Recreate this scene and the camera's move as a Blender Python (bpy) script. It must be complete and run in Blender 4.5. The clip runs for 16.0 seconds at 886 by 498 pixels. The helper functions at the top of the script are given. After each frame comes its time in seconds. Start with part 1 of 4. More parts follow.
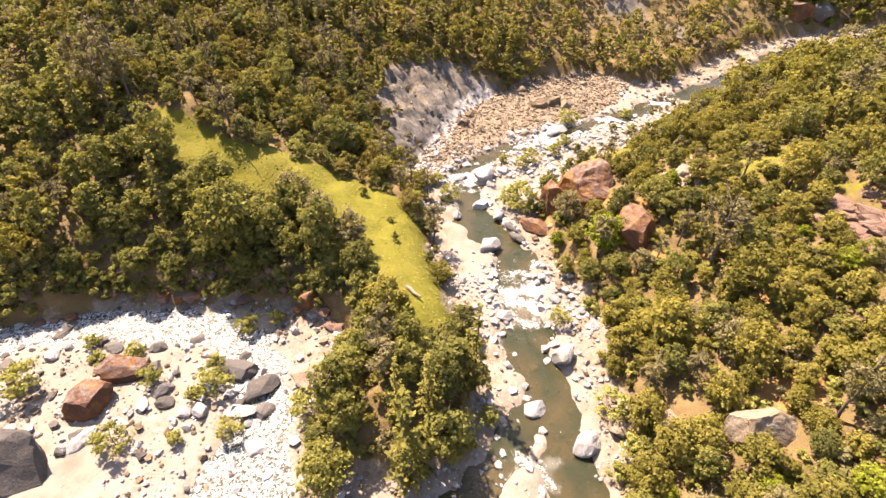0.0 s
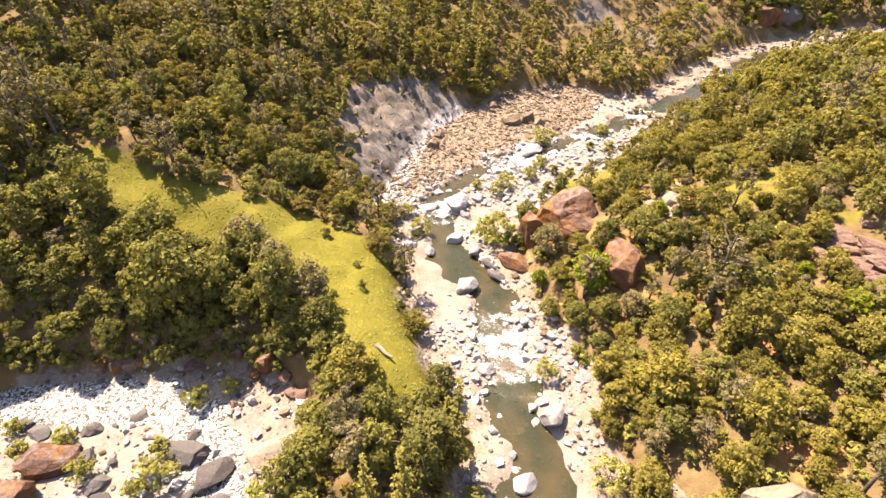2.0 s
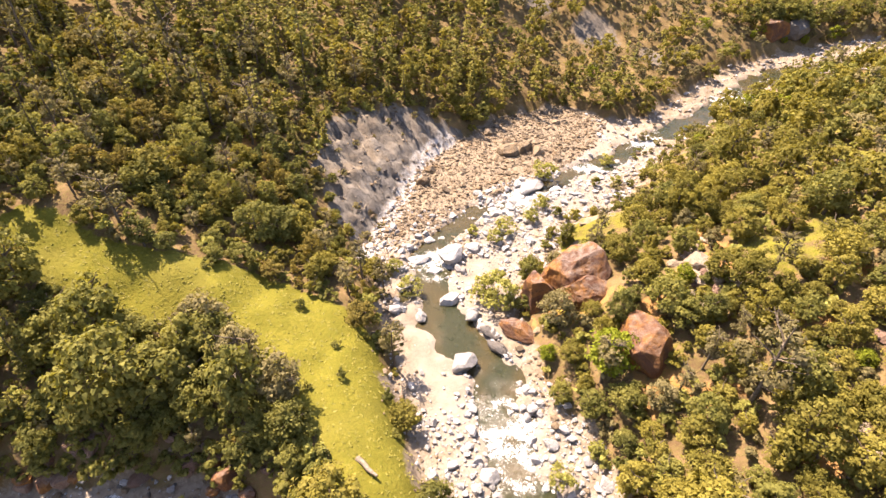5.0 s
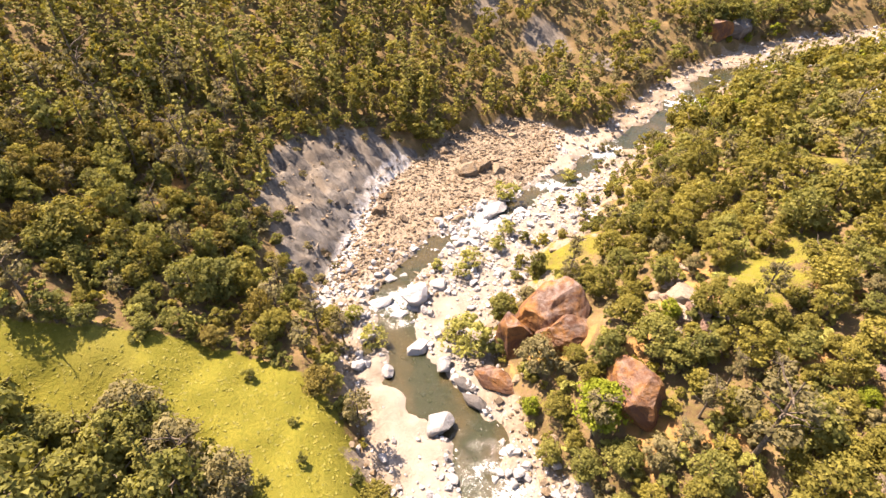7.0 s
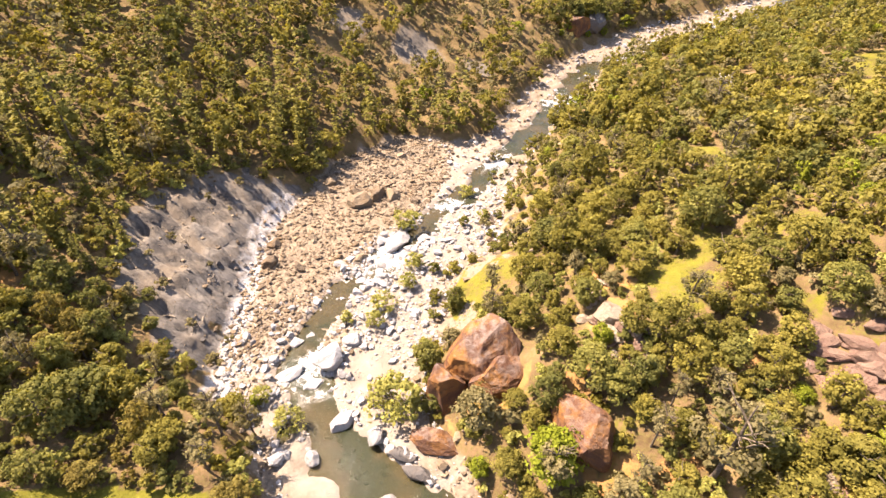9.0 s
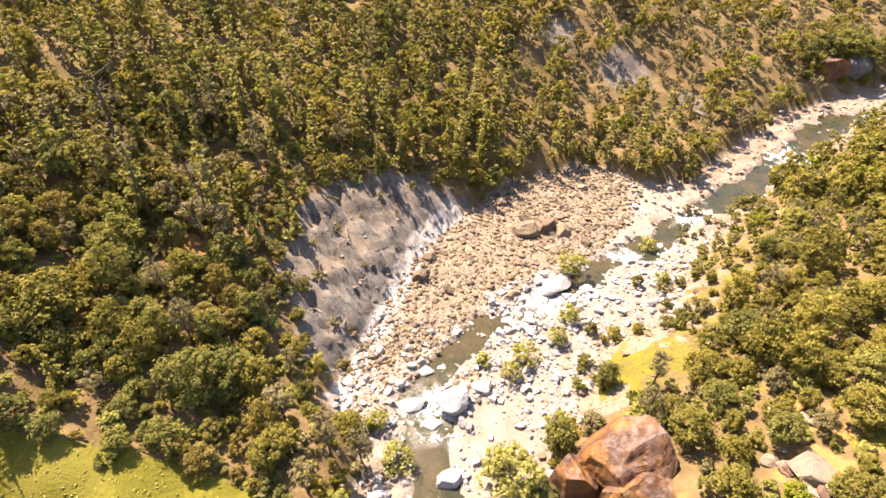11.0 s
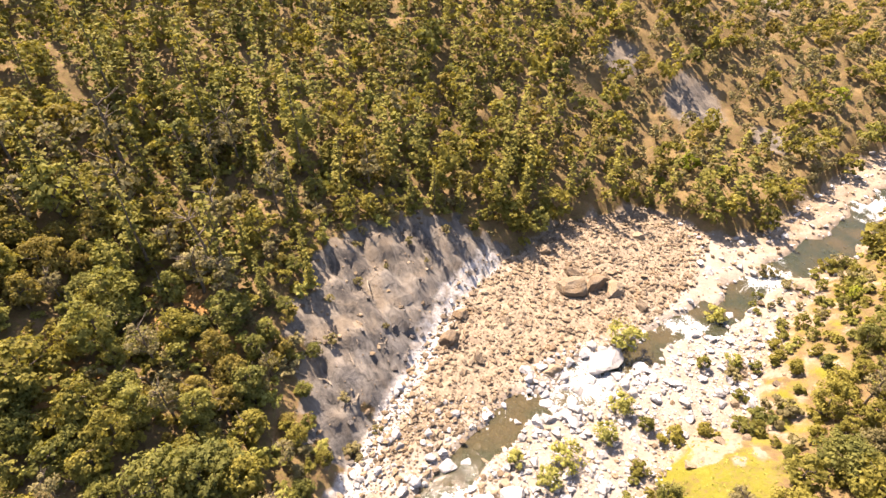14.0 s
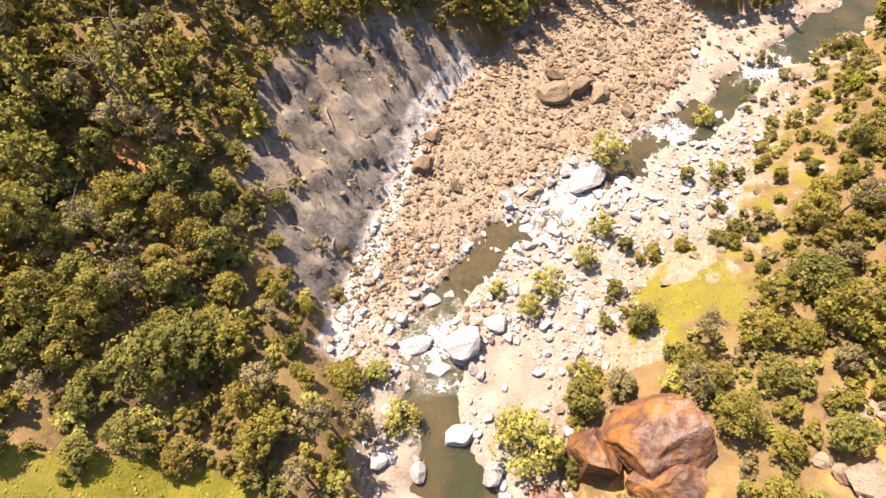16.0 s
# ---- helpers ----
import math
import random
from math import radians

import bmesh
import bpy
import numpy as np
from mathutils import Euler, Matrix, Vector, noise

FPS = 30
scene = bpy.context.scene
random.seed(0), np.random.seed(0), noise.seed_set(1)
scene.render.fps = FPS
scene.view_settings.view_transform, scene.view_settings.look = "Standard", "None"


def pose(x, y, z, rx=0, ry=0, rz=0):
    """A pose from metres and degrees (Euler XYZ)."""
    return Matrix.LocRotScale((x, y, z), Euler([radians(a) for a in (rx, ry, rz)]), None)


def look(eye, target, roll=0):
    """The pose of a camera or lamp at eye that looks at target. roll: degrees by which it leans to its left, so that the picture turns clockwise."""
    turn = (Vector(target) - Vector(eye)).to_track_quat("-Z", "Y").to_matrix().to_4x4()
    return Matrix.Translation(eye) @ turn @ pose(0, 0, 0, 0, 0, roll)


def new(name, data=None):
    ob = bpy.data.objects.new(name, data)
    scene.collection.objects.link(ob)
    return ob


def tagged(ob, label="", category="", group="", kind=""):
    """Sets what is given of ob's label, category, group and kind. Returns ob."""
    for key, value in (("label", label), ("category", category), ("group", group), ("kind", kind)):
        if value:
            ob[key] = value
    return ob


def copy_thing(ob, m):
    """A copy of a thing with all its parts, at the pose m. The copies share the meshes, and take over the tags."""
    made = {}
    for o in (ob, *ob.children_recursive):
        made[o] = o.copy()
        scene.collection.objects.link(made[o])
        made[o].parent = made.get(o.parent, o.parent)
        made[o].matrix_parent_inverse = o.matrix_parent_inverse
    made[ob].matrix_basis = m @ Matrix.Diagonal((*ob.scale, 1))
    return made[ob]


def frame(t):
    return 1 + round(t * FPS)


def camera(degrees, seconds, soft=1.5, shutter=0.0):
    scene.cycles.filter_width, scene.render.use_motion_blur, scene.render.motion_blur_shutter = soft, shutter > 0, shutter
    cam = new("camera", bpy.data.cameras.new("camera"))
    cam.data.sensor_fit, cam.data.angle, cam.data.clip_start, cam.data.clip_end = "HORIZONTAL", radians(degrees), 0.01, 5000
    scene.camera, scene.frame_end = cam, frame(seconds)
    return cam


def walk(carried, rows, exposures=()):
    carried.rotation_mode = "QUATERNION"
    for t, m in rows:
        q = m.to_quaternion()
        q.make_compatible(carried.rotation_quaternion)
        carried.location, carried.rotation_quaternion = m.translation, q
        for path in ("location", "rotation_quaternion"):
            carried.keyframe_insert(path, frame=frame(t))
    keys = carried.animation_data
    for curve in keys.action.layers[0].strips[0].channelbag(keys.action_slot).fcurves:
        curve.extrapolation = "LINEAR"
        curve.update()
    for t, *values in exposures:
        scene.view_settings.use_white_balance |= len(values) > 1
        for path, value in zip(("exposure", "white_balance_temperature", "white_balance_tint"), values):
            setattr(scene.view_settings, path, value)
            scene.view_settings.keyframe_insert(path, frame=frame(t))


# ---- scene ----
cam = camera(80.2, 16.0)
METRES, EYE, TILT, LEAN, TURN = 80.0, 60.0, -40.0, 0.1, 0.0
ROWS = [
    (0.0, 0.0, 0.0, 0.0, 0.0, 0.0, -0.0),
    (0.5, 0.0024, 0.0242, 0.0201, -0.07, 0.0, 0.05),
    (1.0, 0.0045, 0.0502, 0.0418, -0.11, 0.07, 0.08),
    (1.5, 0.0061, 0.0757, 0.0639, -0.43, 0.12, 0.36),
    (2.0, 0.0077, 0.0991, 0.0846, -2.71, 0.11, 2.22),
    (2.5, 0.0093, 0.1243, 0.1065, -3.44, 0.09, 2.78),
    (3.0, 0.0109, 0.1494, 0.1279, -4.51, 0.01, 3.63),
    (3.5, 0.0127, 0.1738, 0.1507, -4.76, 0.01, 3.91),
    (4.0, 0.0147, 0.1968, 0.1713, -3.46, 0.14, 2.79),
    (6.5, 0.0203, 0.3185, 0.2721, -6.57, 0.04, 5.21),
    (7.0, 0.0207, 0.34, 0.2928, -8.34, -0.28, 6.68),
    (7.5, 0.0225, 0.3634, 0.3145, -8.45, -0.29, 6.79),
    (8.0, 0.0249, 0.3868, 0.3358, -10.4, -0.47, 8.27),
    (8.5, 0.028, 0.4111, 0.3557, -20.0, -2.35, 15.5),
    (9.0, 0.0331, 0.4329, 0.3734, -20.05, -2.34, 15.53),
    (9.5, 0.039, 0.456, 0.3926, -14.26, -1.0, 11.3),
    (12.0, 0.0642, 0.5727, 0.4854, 1.58, 0.53, -1.64),
    (12.5, 0.0667, 0.5967, 0.5045, 4.27, 0.43, -3.83),
    (13.0, 0.0669, 0.6207, 0.5243, 4.27, 0.46, -3.89),
    (13.5, 0.0672, 0.6432, 0.5424, 4.32, 0.5, -3.9),
    (14.0, 0.0662, 0.6667, 0.562, 0.88, 0.66, -1.01),
    (14.5, 0.0656, 0.6898, 0.583, 0.83, -4.65, -0.92),
    (15.0, 0.0645, 0.7123, 0.6046, -0.22, -11.35, -0.0),
    (15.5, 0.0646, 0.7335, 0.6258, -2.36, -17.07, 1.82),
    (16.0, 0.0638, 0.7559, 0.6475, -2.97, -24.05, 2.32),
]
walk(cam, [(t, pose(0, 0, EYE, TILT, LEAN, TURN) @ pose(METRES * x, METRES * y, METRES * z, 90 + pitch, roll, yaw)) for t, x, y, z, yaw, pitch, roll in ROWS],
     exposures=[(0.0, 2.14, 7550, 24), (13.5, 2.17, 7500, 23), (15.0, 2.26, 7400, 22), (16.0, 1.94, 7500, 23)])

# ---- light ----
SUN_TURN, SUN_HEIGHT = -36.0, 55.0          # degrees: clockwise from +y, and above the horizon
world = bpy.data.worlds.new("sky")
scene.world = world
world.use_nodes = True
wn = world.node_tree.nodes
sky = wn.new("ShaderNodeTexSky")
sky.sky_type, sky.sun_disc = "NISHITA", False
sky.sun_elevation, sky.sun_rotation = radians(SUN_HEIGHT), radians(SUN_TURN)
wn["Background"].inputs["Strength"].default_value = 0.105
world.node_tree.links.new(sky.outputs["Color"], wn["Background"].inputs["Color"])
sun = new("sun", bpy.data.lights.new("sun", "SUN"))
sun.data.energy, sun.data.angle, sun.data.color = 5.0, radians(0.5), (1.0, 0.94, 0.82)
sun_way = Vector((math.sin(radians(SUN_TURN)) * math.cos(radians(SUN_HEIGHT)), math.cos(radians(SUN_TURN)) * math.cos(radians(SUN_HEIGHT)), math.sin(radians(SUN_HEIGHT))))
sun.matrix_world = look(sun_way * 300, (0, 0, 0))

# ---- materials ----


class Nodes:
    """A small helper that wires a procedural material."""

    def __init__(self, name):
        self.mat = bpy.data.materials.new(name)
        self.mat.use_nodes = True
        self.tree = self.mat.node_tree
        self.tree.nodes.clear()
        self.out = self.add("ShaderNodeOutputMaterial")

    def add(self, kind, **settings):
        n = self.tree.nodes.new(kind)
        for key, value in settings.items():
            if key == "op":
                n.operation = value
            elif key == "blend":
                n.blend_type = value
        return n

    def put(self, socket, value):
        if isinstance(value, bpy.types.NodeSocket):
            self.tree.links.new(value, socket)
        elif isinstance(value, tuple) and len(value) == 3 and socket.type == "RGBA":
            socket.default_value = (*value, 1)
        else:
            socket.default_value = value

    def place(self):
        return self.add("ShaderNodeNewGeometry").outputs["Position"]

    def local(self):
        return self.add("ShaderNodeTexCoord").outputs["Object"]

    def noise(self, where, scale, detail=4.0, rough=0.55, warp=0.0):
        n = self.add("ShaderNodeTexNoise")
        self.put(n.inputs["Vector"], where)
        self.put(n.inputs["Scale"], scale)
        self.put(n.inputs["Detail"], detail)
        self.put(n.inputs["Roughness"], rough)
        self.put(n.inputs["Distortion"], warp)
        return n.outputs["Fac"]

    def cells(self, where, scale):
        n = self.add("ShaderNodeTexVoronoi")
        self.put(n.inputs["Vector"], where)
        self.put(n.inputs["Scale"], scale)
        return n

    def ramp(self, fac, low, high):
        n = self.add("ShaderNodeMapRange")
        self.put(n.inputs["Value"], fac)
        self.put(n.inputs["From Min"], low)
        self.put(n.inputs["From Max"], high)
        return n.outputs["Result"]

    def math(self, op, a, b=0.0):
        n = self.add("ShaderNodeMath", op=op)
        self.put(n.inputs[0], a)
        self.put(n.inputs[1], b)
        return n.outputs[0]

    def mix(self, fac, a, b, blend="MIX"):
        n = self.add("ShaderNodeMix")
        n.data_type, n.blend_type = "RGBA", blend
        self.put(n.inputs["Factor"], fac)
        self.put(n.inputs[6], a)
        self.put(n.inputs[7], b)
        return n.outputs[2]

    def attr(self, name):
        n = self.add("ShaderNodeAttribute")
        n.attribute_name = name
        return n.outputs["Fac"]

    def bump(self, height, strength, distance):
        n = self.add("ShaderNodeBump")
        self.put(n.inputs["Height"], height)
        self.put(n.inputs["Strength"], strength)
        self.put(n.inputs["Distance"], distance)
        return n.outputs["Normal"]

    def surface(self, colour, rough, normal=None, specular=0.3):
        n = self.add("ShaderNodeBsdfPrincipled")
        self.put(n.inputs["Base Color"], colour)
        self.put(n.inputs["Roughness"], rough)
        self.put(n.inputs["Specular IOR Level"], specular)
        if normal is not None:
            self.put(n.inputs["Normal"], normal)
        return n.outputs[0]

    def end(self, shader):
        self.tree.links.new(shader, self.out.inputs["Surface"])
        return self.mat


def leaf_material(name, dark, light, tip, through_light=0.35):
    """Foliage: each tree has its own tint, each spray its own shade, with some light coming through the leaves."""
    n = Nodes(name)
    own = n.add("ShaderNodeObjectInfo").outputs["Random"]
    tint = n.math("FRACT", n.math("ADD", own, n.attr("tint")))
    spray = n.add("ShaderNodeNewGeometry").outputs["Random Per Island"]
    patch = n.noise(n.place(), 0.45, 3)
    c = n.mix(n.ramp(tint, 0.0, 1.0), dark, light)
    c = n.mix(n.math("MULTIPLY", n.ramp(patch, 0.42, 0.72), 0.55), c, tip)
    shade = n.ramp(spray, 0.0, 1.0)
    c = n.mix(1.0, c, n.mix(shade, (0.80, 0.80, 0.82), (1.2, 1.2, 1.17)), "MULTIPLY")
    base = n.surface(c, 0.75, None, 0.07)
    t = n.add("ShaderNodeBsdfTranslucent")
    n.put(t.inputs["Color"], n.mix(1.0, c, (1.25, 1.2, 0.6), "MULTIPLY"))
    m = n.add("ShaderNodeMixShader")
    n.put(m.inputs[0], through_light)
    n.put(m.inputs[1], base)
    n.put(m.inputs[2], t.outputs[0])
    return n.end(m.outputs[0])


LEAF_OAK = leaf_material("oak_leaves", (0.108, 0.0968, 0.0214), (0.196, 0.166, 0.0348), (0.274, 0.229, 0.0589), 0.38)
LEAF_DARK = leaf_material("dark_oak_leaves", (0.0827, 0.0852, 0.0251), (0.165, 0.155, 0.0391), (0.245, 0.216, 0.0594), 0.38)
LEAF_BRONZE = leaf_material("bronze_oak_leaves", (0.123, 0.096, 0.0257), (0.181, 0.137, 0.0343), (0.217, 0.181, 0.0515), 0.36)
LEAF_GREY = leaf_material("grey_pine_needles", (0.111, 0.0932, 0.0408), (0.175, 0.146, 0.0641), (0.244, 0.204, 0.105), 0.30)
LEAF_WILLOW = leaf_material("willow_leaves", (0.161, 0.156, 0.0359), (0.251, 0.235, 0.0598), (0.299, 0.28, 0.0897), 0.31)
LEAF_PINE = leaf_material("fir_needles", (0.091, 0.0897, 0.0227), (0.169, 0.15, 0.0358), (0.247, 0.201, 0.0488), 0.32)
LEAF_FRESH = leaf_material("fresh_alder_leaves", (0.126, 0.151, 0.0135), (0.178, 0.192, 0.0203), (0.215, 0.218, 0.0338), 0.31)


def bark_material(name, dark, light):
    n = Nodes(name)
    g = n.noise(n.local(), 5.0, 5)
    return n.end(n.surface(n.mix(n.ramp(g, 0.35, 0.7), dark, light), 0.9, n.bump(g, 0.6, 0.05), 0.1))


BARK = bark_material("oak_bark", (0.055, 0.042, 0.030), (0.16, 0.125, 0.09))
DEADWOOD = bark_material("bleached_wood", (0.12, 0.095, 0.07), (0.27, 0.225, 0.175))


def rock_material(name, pale, deep, stain, stain_amount, lichen=(0.26, 0.244, 0.208), crust=0.0):
    """Weathered rock: body colour varies stone by stone, with stains, speckle and cracks."""
    n = Nodes(name)
    own = n.math("FRACT", n.math("ADD", n.add("ShaderNodeObjectInfo").outputs["Random"], n.add("ShaderNodeNewGeometry").outputs["Random Per Island"]))
    p = n.place()
    big, fine = n.noise(p, 0.33, 6, 0.65, 0.8), n.noise(p, 3.0, 8, 0.72)
    c = n.mix(own, pale, deep)
    c = n.mix(n.math("MULTIPLY", n.ramp(big, 0.45, 0.66), stain_amount), c, stain)
    c = n.mix(n.math("MULTIPLY", n.ramp(fine, 0.58, 0.72), 0.5), c, lichen)
    c = n.mix(n.math("MULTIPLY", n.ramp(fine, 0.46, 0.33), 0.55), c, n.mix(1.0, c, (0.45, 0.4, 0.36), "MULTIPLY"))
    if crust:
        # grey lichen crust on weathered upper faces
        up = n.add("ShaderNodeSeparateXYZ")
        n.put(up.inputs[0], n.add("ShaderNodeNewGeometry").outputs["True Normal"])
        grown = n.math("MULTIPLY", n.ramp(up.outputs[2], 0.6, 0.95), n.ramp(n.noise(p, 0.9, 7, 0.7, 0.5), 0.42, 0.6))
        c = n.mix(n.math("MULTIPLY", grown, crust), c, n.mix(fine, (0.114, 0.0832, 0.0676), (0.322, 0.281, 0.25)))
    return n.end(n.surface(c, 0.85, n.bump(fine, 1.0, 0.3), 0.2))


ROCK_WHITE = rock_material("pale_river_granite", (0.391, 0.38, 0.371), (0.235, 0.223, 0.213), (0.206, 0.174, 0.144), 0.45, (0.413, 0.405, 0.402))
ROCK_TAN = rock_material("tan_landslide_rock", (0.25, 0.192, 0.13), (0.0936, 0.0686, 0.0468), (0.208, 0.13, 0.0624), 0.5)
ROCK_RUST = rock_material("rust_coloured_sandstone", (0.112, 0.052, 0.029), (0.085, 0.041, 0.025), (0.255, 0.112, 0.027), 0.95, (0.19, 0.122, 0.08), 0.6)
ROCK_GREY = rock_material("dark_grey_river_rock", (0.114, 0.104, 0.0962), (0.0676, 0.0598, 0.0546), (0.135, 0.104, 0.078), 0.5)
ROCK_PINK = rock_material("pink_brown_fractured_rock", (0.187, 0.114, 0.0832), (0.125, 0.0728, 0.052), (0.218, 0.156, 0.114), 0.5)
ROCK_BUFF = rock_material("buff_outcrop_rock", (0.27, 0.218, 0.166), (0.218, 0.172, 0.125), (0.229, 0.14, 0.0728), 0.5)


def ground_material():
    """Ground sheet: dry soil and litter, short grass, pale sand and gravel, and grey shale, by what lies there."""
    n = Nodes("valley_ground")
    p = n.place()
    big, mid, fine, grit = n.noise(p, 0.06, 4), n.noise(p, 0.35, 5), n.noise(p, 2.2, 6, 0.65), n.noise(p, 9.0, 4, 0.7)
    soften = lambda a: n.ramp(n.math("ADD", a, n.math("MULTIPLY", n.math("SUBTRACT", n.math("ADD", n.math("MULTIPLY", fine, 0.5), n.math("MULTIPLY", mid, 0.5)), 0.5), 1.6)), 0.35, 0.65)
    soil = n.mix(n.ramp(mid, 0.35, 0.65), (0.0824, 0.0519, 0.0258), (0.175, 0.112, 0.0575))
    soil = n.mix(n.ramp(fine, 0.42, 0.66), soil, (0.117, 0.0909, 0.0318))
    soil = n.mix(n.math("MULTIPLY", n.ramp(grit, 0.55, 0.75), 0.6), soil, (0.218, 0.161, 0.0936))
    grass = n.mix(n.ramp(mid, 0.33, 0.68), (0.105, 0.0938, 0.0131), (0.159, 0.137, 0.0211))
    grass = n.mix(n.ramp(fine, 0.42, 0.70), grass, (0.103, 0.101, 0.014))
    grass = n.mix(n.math("MULTIPLY", n.ramp(big, 0.5, 0.66), 0.6), grass, (0.136, 0.115, 0.0281))
    grass = n.mix(n.math("MULTIPLY", n.ramp(grit, 0.5, 0.36), 0.5), grass, (0.0842, 0.0782, 0.00936))
    sand = n.mix(n.ramp(mid, 0.35, 0.7), (0.176, 0.146, 0.114), (0.245, 0.207, 0.168))
    peb = n.cells(p, 2.6)
    sand = n.mix(n.math("MULTIPLY", n.ramp(fine, 0.48, 0.66), n.attr("gravel")), sand, n.mix(peb.outputs["Color"], (0.146, 0.109, 0.078), (0.343, 0.302, 0.26)))
    sand = n.mix(n.attr("fan"), sand, n.mix(peb.outputs["Color"], (0.105, 0.078, 0.053), (0.235, 0.181, 0.126)))
    soil = n.mix(soften(n.attr("ochre")), soil, n.mix(fine, (0.208, 0.0988, 0.0286), (0.291, 0.172, 0.0728)))
    across = n.add("ShaderNodeCombineXYZ")
    n.put(across.inputs[0], n.math("MULTIPLY", n.attr("across"), 0.9)), n.put(across.inputs[1], n.math("MULTIPLY", n.attr("down"), 0.42))
    runnel = n.noise(across.outputs[0], 1.0, 6, 0.62, 0.7)
    ledge = n.noise(p, 0.16, 4, 0.6, 1.0)
    shale = n.mix(n.ramp(runnel, 0.38, 0.62), (0.0629, 0.0548, 0.0473), (0.167, 0.141, 0.111))
    shale = n.mix(n.math("MULTIPLY", n.ramp(ledge, 0.48, 0.60), 0.7), shale, (0.148, 0.116, 0.084))
    shale = n.mix(n.math("MULTIPLY", n.ramp(ledge, 0.47, 0.36), 0.75), shale, n.mix(runnel, (0.0327, 0.03, 0.0273), (0.0925, 0.0807, 0.0721)))
    shale = n.mix(n.math("MULTIPLY", n.ramp(fine, 0.52, 0.68), 0.6), shale, (0.177, 0.147, 0.113))
    shale = n.mix(n.math("MULTIPLY", n.ramp(grit, 0.45, 0.32), 0.6), shale, (0.0577, 0.05, 0.0468))
    shale = n.mix(n.math("MULTIPLY", n.attr("grey"), 0.45), shale, n.mix(n.ramp(runnel, 0.35, 0.65), (0.0459, 0.0444, 0.0435), (0.148, 0.141, 0.134)))
    c = n.mix(soften(n.attr("grass")), soil, grass)
    c = n.mix(soften(n.attr("shale")), c, shale)
    c = n.mix(soften(n.attr("bed")), c, sand)
    c = n.mix(n.math("MULTIPLY", n.attr("chute"), n.ramp(fine, 0.30, 0.55)), c, n.mix(grit, (0.27, 0.26, 0.245), (0.42, 0.41, 0.395)))
    return n.end(n.surface(c, 0.95, n.bump(n.math("ADD", fine, n.math("MULTIPLY", grit, 0.4)), 0.8, 0.22), 0.1))


GROUND = ground_material()


def water_material():
    """River water: a clear brown-green body over the bed, ripples, and white for fast broken water and painted sun
    glint.
    """
    n = Nodes("river_water")
    p = n.place()
    rip, wide, run = n.noise(p, 2.4, 4, 0.6, 0.8), n.noise(p, 0.18, 3), n.noise(p, 2.2, 8, 0.75, 1.2)
    quick_and_glint = n.attr("rapid")
    normal = n.bump(n.math("ADD", rip, n.math("MULTIPLY", n.math("MULTIPLY", run, quick_and_glint), 3.0)), 0.45, 0.14)
    body = n.surface(n.mix(n.ramp(wide, 0.4, 0.6), (0.029, 0.033, 0.016), (0.064, 0.049, 0.022)), n.math("ADD", 0.07, n.math("MULTIPLY", quick_and_glint, 0.24)), normal, 0.3)
    clear = n.add("ShaderNodeBsdfTransparent")
    n.put(clear.inputs["Color"], (0.62, 0.58, 0.42))
    m = n.add("ShaderNodeMixShader")
    n.put(m.inputs[0], 0.72)
    n.put(m.inputs[1], clear.outputs[0])
    n.put(m.inputs[2], body)
    # white of broken water; on the west stream it also paints the sun's glint
    foam_and_glint = n.surface((0.426, 0.432, 0.426), 0.6, normal, 0.4)
    f = n.add("ShaderNodeMixShader")
    n.put(f.inputs[0], n.ramp(n.math("ADD", run, n.math("MULTIPLY", quick_and_glint, 0.29)), 0.70, 0.80))
    n.put(f.inputs[1], m.outputs[0])
    n.put(f.inputs[2], foam_and_glint)
    return n.end(f.outputs[0])


WATER = water_material()

# ---- the lie of the land ----
# shores of the stony bed, metres: the west stream and the spit, the north bank, the south-east bank
WEST_SHORE = [(-160, 42), (-100, 48), (-68, 54.5), (-60, 56), (-53, 59), (-35, 59.5), (-24, 58), (-14, 53), (-15, 46), (-17, 38), (-14, 31.5), (-4, 30), (3, 33), (5, 45), (2, 55), (0, 62), (-2, 72), (-4, 90), (-7, 97), (-6, 104)]
NORTH_SHORE = [(-6, 104), (-3, 111), (1, 121), (5, 130), (16, 145), (27, 156), (46, 163), (57, 153), (68, 155), (87, 170), (103, 184), (116, 190), (154, 206), (185, 209), (270, 226), (900, 420)]
EAST_SHORE = [(900, 400), (270, 200), (223, 192), (173, 183), (129, 177), (93, 155), (72, 140), (53, 122), (43.5, 109), (34, 107), (30, 100), (24, 92), (19, 84), (18, 76), (19, 69), (24, 58), (22.7, 47), (24, 36), (21, 27), (14, 0), (0, -60), (-60, -70), (-160, 10)]
MAIN_STREAM = [(6, -60), (10, -10), (13.5, 15), (15.5, 29), (14.3, 39), (12.5, 51), (13.5, 63), (12, 73), (7.5, 79), (5.5, 84), (4.5, 92), (4.5, 99), (9, 106), (21.7, 115), (34, 122), (46, 129), (64, 142), (80, 151.6), (104, 170), (120, 181), (147, 187), (186, 194), (270, 213), (900, 410)]
BACKWATER = [(-14, 14), (-4, 23), (3, 28.5), (7.5, 33), (11, 38.5)]
WEST_STREAM = [(-160, 30), (-100, 45), (-66, 51.5), (-59, 54), (-46, 55), (-35, 54), (-29, 50), (-25, 44), (-23, 38), (-24, 30), (-20, 18), (-5, 2), (9, -10)]
